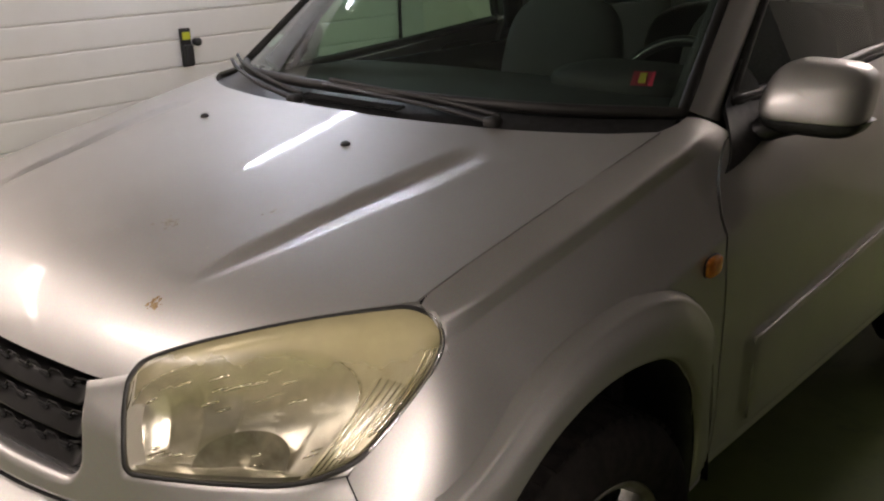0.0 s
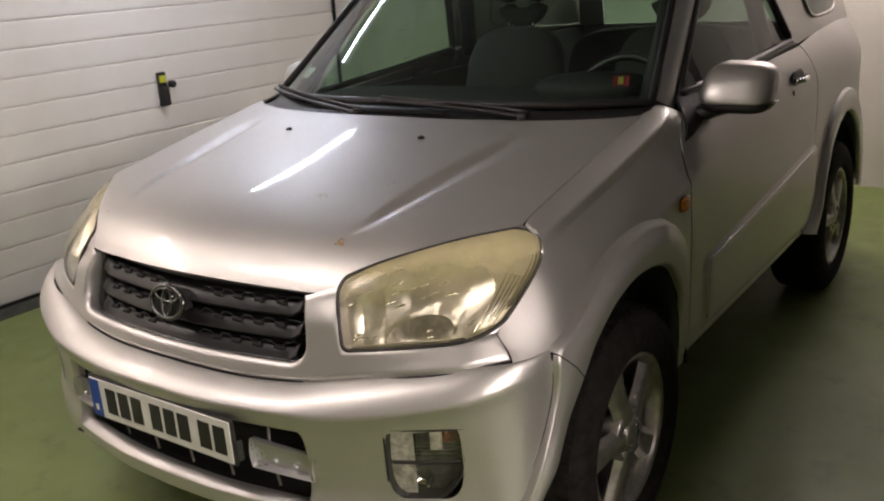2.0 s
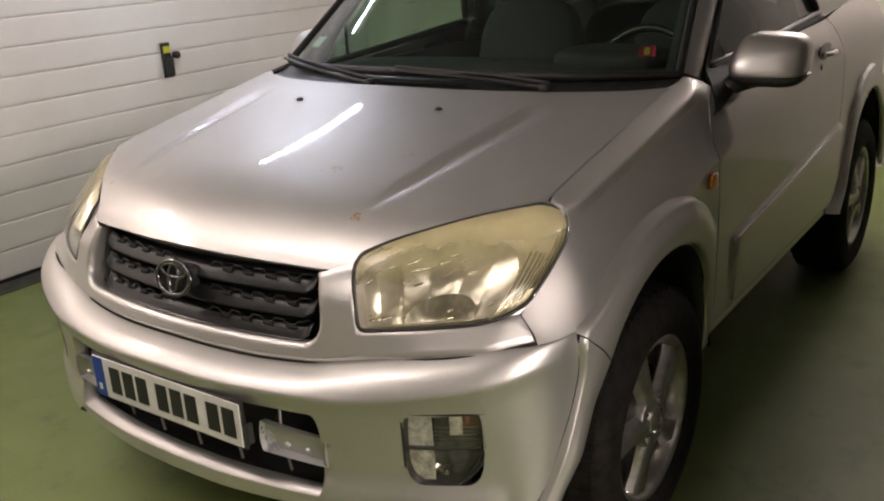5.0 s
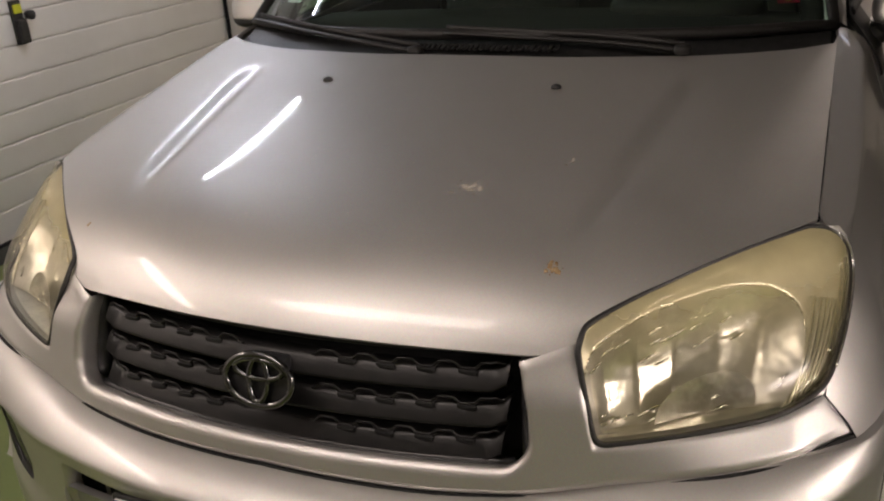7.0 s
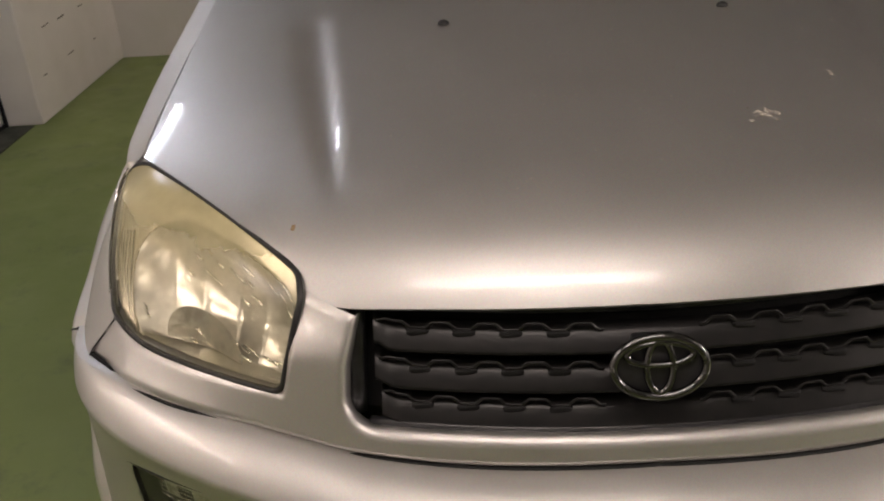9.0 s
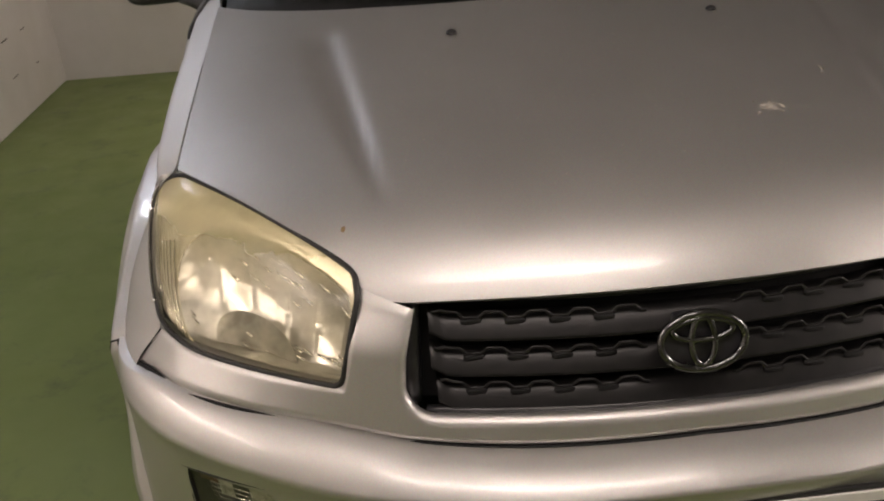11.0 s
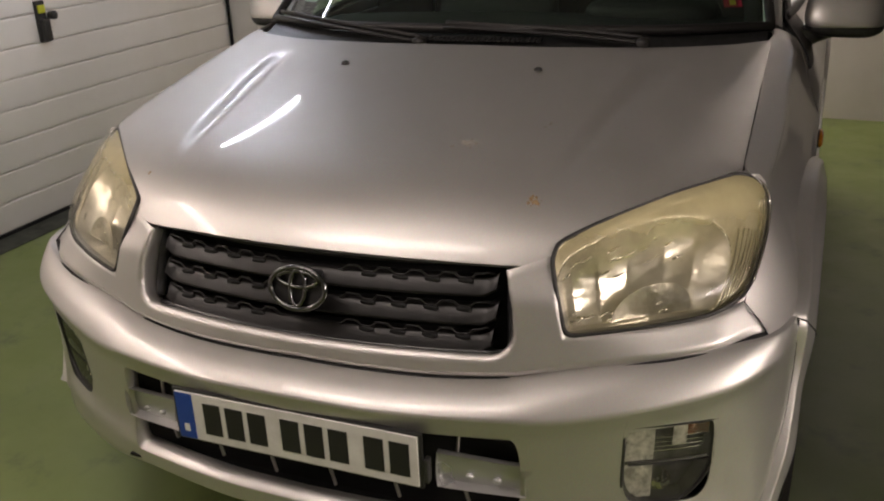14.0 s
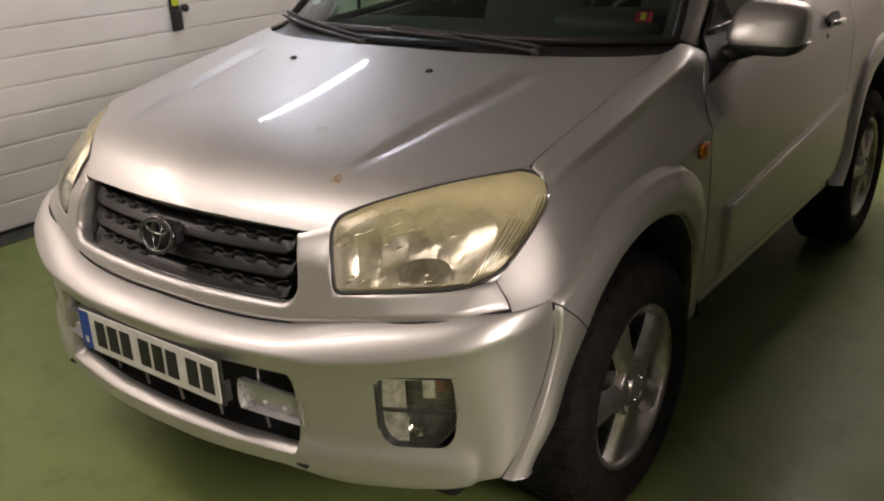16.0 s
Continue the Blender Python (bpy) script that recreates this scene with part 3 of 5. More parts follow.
# front wing with its wheel arch
WHEEL_F, WHEEL_R, WHEEL_Z = 0.865, 3.15, 0.345
top_chain = chain([(0.371, 0.7445), (0.378, 0.757), (0.383, 0.771), (0.388, 0.798), (0.47, 0.862), (0.556, 0.922), (0.580, 0.955), (0.5685, 0.988)], 26)
seam_y = np.linspace(0.5685, 1.235, 40)
seam_line = np.stack([seam_y, seam_z(seam_y)], 1)
door_line = chain([(1.285, 0.42), (1.287, 0.6), (1.290, 0.80), (1.280, 0.905), (1.285, 0.985), (1.322, 1.050), (1.375, 1.088), (1.420, 1.100)], 34)
FLARE_OUT = [(0.316, 0.374), (0.345, 0.422), (0.383, 0.501), (0.423, 0.580), (0.453, 0.660), (0.455, 0.744), (0.500, 0.763), (0.555, 0.781), (0.618, 0.810), (0.699, 0.849), (0.815, 0.884), (0.92, 0.898), (0.995, 0.898), (1.087, 0.880), (1.172, 0.832), (1.232, 0.757), (1.266, 0.645), (1.278, 0.52), (1.280, 0.43)]
FLARE_IN = [(0.378, 0.372), (0.418, 0.440), (0.450, 0.492), (0.490, 0.555), (0.535, 0.625), (0.570, 0.665), (0.62, 0.712), (0.715, 0.765), (0.83, 0.793), (0.95, 0.790), (1.06, 0.760), (1.13, 0.700), (1.175, 0.62), (1.195, 0.52), (1.190, 0.40)]


def even(line, n):
    s = np.r_[0, np.cumsum(np.linalg.norm(np.diff(line, axis=0), axis=1))]
    return np.stack([np.interp(np.linspace(0, s[-1], n), s, line[:, k]) for k in (0, 1)], 1)


def make_fender():
    """The wing in two sheets: above the wheel arch, and the narrow strip between arch and door."""
    top = even(np.vstack([top_chain, seam_line[1:], chain([(1.235, float(seam_z(1.235))), (1.30, 1.132), (1.345, 1.140), (1.385, 1.128), (1.420, 1.100)], 14)[1:]]), 90)
    arch = chain(FLARE_OUT[5:], 140)
    split = int(np.argmax((arch[:, 0] > 1.1) & (arch[:, 1] < 0.845)))
    cut = int(np.argmax(door_line[:, 1] > arch[split, 1]))
    bottom = even(np.vstack([chain([(0.371, 0.7445), (0.41, 0.7440), (0.455, 0.7435)], 10), arch[1:split + 1], [door_line[cut]]]), 90)
    right = even(door_line[cut:], 90)
    left = np.repeat(np.array([[0.371, 0.7445]]), 90, 0)
    both("front_fender", on_side(coons(bottom, top, left, right)), PAINT, "silver front wing", lip=0.008)
    a, b = even(arch[split:], 30), even(door_line[:cut + 1][::-1], 30)
    k = np.linspace(0, 1, 6)[None, :, None]
    strip = a[:, None] * (1 - k) + b[:, None] * k
    both("fender_strip", on_side(strip), PAINT, "silver strip behind the wheel arch", lip=0.008)
    y = np.linspace(0.575, 1.235, 60)  # dark gap beside the bonnet
    rail = np.stack([seam_x(y) - 0.0015, y, seam_z(y) - 0.0065], 1)
    for s in SIDES:
        tube("panel_gap", rail if s > 0 else flipx(rail), 0.0034, GAP, car, "dark gap beside the bonnet", n=6)


make_fender()


def flare_grid(outer, inner, out_x, in_x, n=80):
    O, I = chain(outer, n), chain(inner, n)
    v = np.array([0, 0.02, 0.045, 0.07, 0.10, 0.15, 0.22, 0.32, 0.45, 0.6, 0.75, 0.88, 0.96, 1.0])
    G = O[:, None] * (1 - v)[None, :, None] + I[:, None] * v[None, :, None]
    k = 0.62 * smooth01(v, 0.0, 0.10) + 0.38 * smooth01(v, 0.08, 0.55)  # a crisp ridge, then a gentle swell
    X = out_x(O)[:, None] * (1 - k)[None] + in_x(O)[:, None] * k[None] + 0.004 * np.sin(math.pi * v)[None]
    X[:, 0] -= 0.003
    X[:, -1] -= 0.004
    P = np.concatenate([X[..., None], G], -1)
    fold = P[:, -1:].copy()
    fold[..., 0] -= 0.012
    return np.concatenate([P, fold], 1)


def arch_liner(inner, x0):
    """Black plastic lining behind the flare's rim."""
    I = chain(inner, 60)
    mid = I.mean(0)
    P = np.zeros((60, 4, 3))
    for j, (x, k) in enumerate(((x0, 1.0), (x0 - 0.004, 0.985), (x0 - 0.05, 0.975), (x0 - 0.24, 1.0))):
        P[:, j, 0] = x
        P[:, j, 1:] = mid + (I - mid) * k
    both("arch_liner", P, BLACK, "black plastic arch liner", flip=True)


bumper_side = curve_fn([0.30, 0.334, 0.383, 0.423, 0.458, 0.53], [0.826, 0.846, 0.866, 0.877, 0.881, 0.872])
front_out = lambda O: np.where(O[:, 1] < 0.735, bumper_side(O[:, 0]), side_x(O[:, 0], O[:, 1]))
front_in = lambda O: 0.872 + 0.025 * smooth01(O[:, 1], 0.36, 0.52) + 0.013 * smooth01(O[:, 1], 0.60, 0.76)
for ob in both("wheel_arch_flare", flare_grid(FLARE_OUT, FLARE_IN, front_out, front_in), PAINT, "silver wheel arch flare", lip=0.004):
    pass


def wheel_well(y, r):
    w = np.linspace(0.02, math.pi - 0.02, 40)
    P = np.zeros((40, 3, 3))
    for j, x in enumerate((0.58, 0.74, 0.875)):
        P[:, j] = np.stack([0 * w + x, y + r * np.cos(w), 0.36 + r * np.sin(w)], 1)
    both("wheel_well", P, GAP, "dark wheel well", flip=True)


arch_liner(FLARE_IN, 0.887)
wheel_well(0.855, 0.44)
wheel_well(3.15, 0.42)


# ---- front end ----
def grow(xs):
    return np.array(sorted({round(float(v), 5) for v in xs}))


def make_header():
    """Silver panel round the grille: a rolled rim along the opening, posts beside it and a band under each headlight."""
    up = np.linspace(0, 1, 16)[:, None]
    turn = np.linspace(0, math.pi / 2, 21)[1:]
    x0 = np.linspace(0, 0.365, 22)
    inner = np.vstack([np.stack([x0, 0.735 - 0.002 * (x0 / 0.37) ** 2], 1), np.stack([0.365 + 0.042 * np.sin(turn), 0.773 - 0.040 * np.cos(turn)], 1), chain([(0.407, 0.773), (0.4025, 0.815), (0.393, 0.85), (0.384, 0.878)], 19)[1:]])
    seam = lambda x: np.stack([x, header_seam(x) - 0.002], 1)
    corner = np.array([0.4985, 0.7705])
    rise = seam(np.array([0.505])) * (1 - up) + corner * up
    lamp_side = chain([corner, (0.486, 0.815), (0.471, 0.865), (0.4585, 0.899)], 19)
    outer = np.vstack([seam(np.linspace(0, 0.43, 22)), seam(np.linspace(0.43, 0.505, 6))[1:-1], rise, lamp_side[1:]])
    v = np.linspace(0, 1, 30)[None, :, None]
    around = inner[:, None] * (1 - v) + outer[:, None] * v
    lamp_low = chain([(corner[0], corner[1]), (0.560, 0.7740), (0.640, 0.7795), (0.720, 0.7855), (0.7830, 0.7965)], 30)
    low = np.vstack([seam(np.linspace(0.505, 0.790, 30)), seam(np.linspace(0.790, 0.8295, 9))[1:]])
    high = np.vstack([lamp_low, chain([(0.783, 0.7965), (0.807, 0.771), (0.820, 0.758), (0.8295, 0.7470)], 9)[1:]])
    under = low[:, None] * (1 - up[None]) + high[:, None] * up[None]

    def roll(G, edge, r):
        d = np.sqrt(((G[:, :, None] - edge[None, None]) ** 2).sum(-1)).min(2)
        return r * (1 - np.sqrt(np.maximum(0, 1 - np.clip(1 - d / r, 0, 1) ** 2)))

    rim = even(inner, 400)
    rest = np.vstack([even(outer[:26], 160), even(low, 120), even(high, 160), even(lamp_side, 90), np.linspace(inner[-1], outer[-1], 60)])
    pieces = []
    for G, first in ((around, True), (under, False)):
        y = header_y(G[..., 0], G[..., 1]) + np.maximum(roll(G, rim, 0.014), roll(G, rest, 0.007))
        P = np.stack([G[..., 0], y, G[..., 1]], -1)
        if first:
            fold, deep = P[:, :1].copy(), P[:, :1].copy()
            fold[..., 1:] += np.array([0.012, -0.006])
            deep[..., 1:] += np.array([0.045, -0.030])
            P = np.concatenate([deep, fold, P], 1)
        for s in SIDES:
            pieces.append(sheet(P if s > 0 else flipx(P), flip=(s > 0) == first))
    skirt = np.vstack([lamp_side[::-1], lamp_low[1:]])
    K = np.stack([np.stack([skirt[:, 0], header_y(skirt[:, 0], skirt[:, 1]) + 0.007 + q, skirt[:, 1]], 1) for q in (0, 0.03)], 1)
    for s in SIDES:
        pieces.append(sheet(K if s > 0 else flipx(K), flip=s > 0))
    merged("grille_surround", pieces, PAINT, car, "silver panel framing the grille and headlights")


make_header()

plan = chain([(0.0, 0.035), (0.2, 0.046), (0.45, 0.096), (0.617, 0.160), (0.74, 0.226), (0.81, 0.283), (0.852, 0.345), (0.874, 0.41), (0.882, 0.468)], 400)
plan_s = np.r_[0, np.cumsum(np.linalg.norm(np.diff(plan, axis=0), axis=1))]
crest_z = curve_fn([0, 0.33, 0.48, 0.627, 0.763, 0.85, 0.885], [0.660, 0.655, 0.655, 0.668, 0.690, 0.715, 0.725])
ledge = curve_fn([0, 0.45, 0.617, 0.75, 0.83, 0.868, 0.885], [0.080, 0.076, 0.068, 0.056, 0.036, 0.012, 0.004])
bumper_end = curve_fn([0.34, 0.374, 0.422, 0.501, 0.580, 0.660, 0.742], [0.296, 0.316, 0.345, 0.383, 0.423, 0.453, 0.455])


def plan_at(s):
    return np.stack([np.interp(s, plan_s, plan[:, 0]), np.interp(s, plan_s, plan[:, 1])], -1)


def plan_in(s):
    t = plan_at(s + 0.004) - plan_at(s - 0.004)
    t /= np.linalg.norm(t, axis=-1, keepdims=True)
    return np.stack([-t[..., 1], t[..., 0]], -1)


S_FREE = float(np.interp(0.795, plan[:, 0], plan_s))


def hole(x, a, b, zmid, z, r):
    """Rim of a rounded opening between a and b: from zmid at its ends to z inside."""
    e = np.clip(np.minimum(x - a, b - x) / r, 0, 1)
    k = (1 - (1 - e) ** 2.6) ** (1 / 2.6)
    return zmid + (z - zmid) * np.where((x > a) & (x < b), k, 0)


MID = 0.525


def open_top(x):
    return np.maximum(hole(x, -0.1, 0.446, MID, 0.607 - 0.006 * (x / 0.44) ** 2, 0.022), hole(x, 0.622, 0.772, MID, 0.612 + 0.05 * (x - 0.62), 0.010))


def open_bottom(x):
    return np.minimum(hole(x, -0.1, 0.446, MID, 0.409 - 0.008 * (x / 0.44) ** 2, 0.022), hole(x, 0.622, 0.772, MID, 0.447 + 0.0 * x, 0.040))


def bumper_point(s, z, depth):
    """Point on the bumper: plan length s (to the corner, then stretched to the wheel arch seam), height, distance in from the face."""
    end = np.interp(bumper_end(z), plan[:, 1], plan_s)
    full = plan_s[-1]
    k = np.where(s <= S_FREE, s, S_FREE + (s - S_FREE) * (end - S_FREE) / (full - S_FREE))
    p = plan_at(k) + plan_in(k) * depth[..., None]
    return np.concatenate([p, z[..., None]], -1)


def make_bumper():
    xs = grow(np.r_[np.linspace(0, 0.40, 20), np.linspace(0.40, 0.447, 26), np.linspace(0.447, 0.618, 8), np.linspace(0.618, 0.635, 14), np.linspace(0.635, 0.725, 10), np.linspace(0.725, 0.7725, 26), np.linspace(0.7725, 0.795, 4)])
    s = np.r_[np.interp(xs, plan[:, 0], plan_s), np.linspace(S_FREE, plan_s[-1], 26)[1:]]
    x = plan_at(s)[:, 0]
    up_v, rows_z, rows_d = np.linspace(0, 1, 12), [], []
    cz, seam, led = crest_z(x), header_seam(x), ledge(x) + 0.003 * (1 - smooth01(x, 0.78, 0.85))
    rows_z.append(seam - 0.014)
    rows_d.append(led + 0.035)
    for v in up_v:  # the sloping ledge, rolling over the crest
        a = v * math.pi / 2
        drop = 0.35 * v + 0.65 * (1 - math.cos(a))
        rows_z.append(seam - 0.002 + (cz - seam - 0.006) * drop)
        rows_d.append(led * (1 - (0.55 * v + 0.45 * math.sin(a))))
    top = open_top(x)
    keep = 1 - smooth01(s, S_FREE - 0.10, plan_s[-1])
    for v in np.linspace(0, 1, 14)[1:]:  # the face, down to the openings
        z = cz - 0.008 + (top - cz + 0.008) * v
        rows_z.append(z)
        rows_d.append(keep * (0.016 * smooth01(cz - z, 0.0, 0.055) + 0.09 * np.maximum(0, cz - z - 0.05)))
    Z, Dp = np.stack(rows_z, 1), np.stack(rows_d, 1)
    S = np.repeat(s[:, None], Z.shape[1], 1)
    upper = bumper_point(S, Z, Dp)
    low_z, low_d = [], []
    bot = open_bottom(x)
    floor_z = curve_fn([0, 0.38, 0.57, 0.74, 0.81, 0.885], [0.367, 0.365, 0.345, 0.347, 0.357, 0.374])(x)
    for v in np.linspace(0, 1, 10):
        z = bot + (floor_z + 0.006 - bot) * v
        low_z.append(z)
        low_d.append(keep * (0.016 + 0.09 * np.minimum(np.maximum(0, cz - z - 0.05), np.maximum(0.11, cz - MID - 0.05)) - 0.012 * smooth01(0.45 - z, 0.0, 0.04) * (1 - smooth01(x, 0.78, 0.84))))
    for dz, dd in ((0.001, 0.004), (-0.004, 0.016), (-0.004, 0.09)):
        low_z.append(floor_z + dz)
        low_d.append(low_d[9] + dd)
    Z2, D2 = np.stack(low_z, 1), np.stack(low_d, 1)
    lower = bumper_point(np.repeat(s[:, None], Z2.shape[1], 1), Z2, D2)
    # returns into the openings
    pieces = []
    for sgn in SIDES:
        for P in (upper, lower):
            pieces.append(sheet(P if sgn > 0 else flipx(P), flip=sgn > 0))
        for P, row in ((upper, -1), (lower, 0)):
            rim = P[:, row].copy()
            inner = rim.copy()
            inner[:, 1] += 0.05
            keep = np.where((x < 0.4475) | ((x > 0.6205) & (x < 0.7735)))[0]
            for run in (keep[x[keep] < 0.5], keep[x[keep] > 0.5]):
                R = np.stack([rim[run], inner[run]], 1)
                if x[run][0] > 0.5:
                    skin("lamp_recess", R if sgn > 0 else flipx(R), BLACK, car, "black lining of the lamp opening")
                    continue
                pieces.append(sheet(R if sgn > 0 else flipx(R), flip=(sgn > 0) == (row == -1)))
    return merged("front_bumper", pieces, PAINT, car, "silver front bumper with central intake")


make_bumper()


# ---- dark joints between the front panels ----
def panel_gaps():
    x = np.linspace(-0.829, 0.829, 120)
    z = header_seam(np.abs(x)) - 0.003
    tube("panel_gap", np.stack([x, header_y(x, z) - 0.0015, z - 0.001], 1), 0.0040, GAP, car, "dark gap under the grille surround", n=6)
    for s in SIDES:
        m = (lambda P: P) if s > 0 else flipx
        a = chain(FLARE_OUT[:6], 30)
        tube("panel_gap", m(np.stack([bumper_side(a[:, 0]) - 0.0022, a[:, 0] + 0.001, a[:, 1]], 1)), 0.0034, GAP, car, "dark gap between bumper and flare", n=6)
        b = chain([(0.7845, 0.3850, 0.7960), (0.8075, 0.3815, 0.7705), (0.8205, 0.3765, 0.7570), (0.8300, 0.3700, 0.7440)], 14)
        tube("panel_gap", m(b), 0.0013, GAP, car, "dark gap between wing and grille surround", n=6)
        low = chain([(0.371, 0.743), (0.41, 0.7425), (0.455, 0.7420)], 12)
        tube("panel_gap", m(on_side(low) - np.array([0.004, 0, 0.002])), 0.0030, GAP, car, "dark gap under the wing", n=6)
        F = flare_grid(FLARE_OUT, FLARE_IN, front_out, front_in)
        row = int(np.argmin(np.abs(chain(FLARE_OUT, 80)[:40, 1] - 0.742)))
        tube("panel_gap", m(F[row, :-2] + np.array([0.0002, -0.0006, 0.0])), 0.0016, GAP, car, "dark gap across the flare", n=6)
        for z in (0.56, 0.64, 0.715):
            blob("liner_bolt", (s * 0.862, 1.205 - 0.9 * max(0, z - 0.62) ** 1.2, z), (0.012, 0.012, 0.012), CHROME, car, "bright liner bolt", nu=10, nv=8, power=2)


panel_gaps()


# ---- headlights ----
HL_TOP = [(0.4580, 0.2530, 0.9060), (0.474, 0.284, 0.9215), (0.540, 0.348, 0.9475), (0.642, 0.452, 0.9725), (0.7525, 0.5680, 0.9870)]
HL_RIGHT = [(0.7830, 0.3830, 0.7995), (0.8000, 0.4720, 0.8610), (0.8030, 0.5500, 0.9190), (0.7880, 0.5740, 0.9590), (0.7525, 0.5680, 0.9870)]
HL_BOTTOM = [(0.4980, 0.2020, 0.7720), (0.560, 0.2290, 0.7755), (0.640, 0.2700, 0.7810), (0.720, 0.3220, 0.7870), (0.7830, 0.3830, 0.7995)]
HL_LEFT = [(0.4980, 0.2020, 0.7720), (0.486, 0.212, 0.815), (0.471, 0.230, 0.865), (0.4580, 0.2530, 0.9060)]


def lamp_sides(u):
    """Lower and upper bound of the lamp's outline at u, with its corners rounded."""
    q = lambda k, r: r * (1 - np.sqrt(np.maximum(0, 1 - np.clip(1 - k, 0, 1) ** 2)))
    low = np.maximum(q(u / 0.05, 0.10), q((1 - u) / 0.22, 0.15))
    return low, 1 - np.maximum(q(u / 0.06, 0.13), q((1 - u) / 0.07, 0.10))


def lamp_base(u, v, bulge=0.040):
    """The lamp's face before its corners are rounded."""
    n = 121
    P = coons(chain(HL_BOTTOM, n), chain(HL_TOP, n), chain(HL_LEFT, n), chain(HL_RIGHT, n))
    a, b = np.clip(u, 0, 1) * (n - 1), np.clip(v, 0, 1) * (n - 1)
    i, j = np.minimum(a.astype(int), n - 2), np.minimum(b.astype(int), n - 2)
    p, q = (a - i)[..., None], (b - j)[..., None]
    at = P[i, j] * (1 - p) * (1 - q) + P[i + 1, j] * p * (1 - q) + P[i, j + 1] * (1 - p) * q + P[i + 1, j + 1] * p * q
    k = np.clip(u, 0, 1)[..., None]
    out = np.array([0.30, -0.85, 0.40]) * (1 - k) + np.array([0.75, -0.50, 0.42]) * k
    return at + (bulge * (1 - (2 * u - 1) ** 4) * (1 - (2 * v - 1) ** 4) * (0.35 + 0.65 * u))[..., None] * out


def headlight_patch(nu=72, nv=40, bulge=0.040):
    u = np.linspace(0, 1, nu)
    u = (0.5 - 0.5 * np.cos(math.pi * u)) * 0.75 + u * 0.25  # closer rows towards the ends
    low, high = lamp_sides(u)
    v = np.linspace(0, 1, nv)[None]
    return lamp_base(np.repeat(u[:, None], nv, 1), low[:, None] + (high - low)[:, None] * v, bulge)


def lamp_corners():
    """Painted and rubber fillets where the rounded lamp leaves the corners of its opening."""
    k = np.linspace(0, 1, 5)[None]
    for a, b, top, material, label in ((0, 0.05, False, PAINT, "silver corner below the headlight"), (0.76, 1, False, PAINT, "silver corner below the headlight"), (0, 0.06, True, SEAL, "black seal at the headlight corner"), (0.92, 1, True, PAINT, "silver corner behind the headlight")):
        u = np.linspace(a, b, 24)
        low, high = lamp_sides(u)
        edge, out = (high, 1 + 0 * u) if top else (low, 0 * u)
        P = lamp_base(np.repeat(u[:, None], 5, 1), edge[:, None] + (out - edge)[:, None] * k)
        both("lamp_corner", P + np.array([0, 0.0035, -0.001]), material, label)


lamp_corners()


def loop_of(P):
    return np.vstack([P[:, 0], P[-1, 1:], P[-2::-1, -1], P[0, -2:0:-1]])


def bowl(centre, aim, r, depth, n=36, m=14):
    """A dish that opens along aim, facetted towards its rim."""
    f = Vector(aim).normalized()
    a = f.orthogonal().normalized()
    b = f.cross(a)
    a, b, f = np.array(a), np.array(b), np.array(f)
    w, k = np.linspace(0, 2 * math.pi, n, endpoint=False), np.linspace(0.10, 1, m)
    P = np.zeros((n, m, 3))
    for i, t in enumerate(w):
        for j, q in enumerate(k):
            P[i, j] = np.array(centre) + r * q * (math.cos(t) * a + math.sin(t) * b) - f * depth * (1 - q * q)
    return P


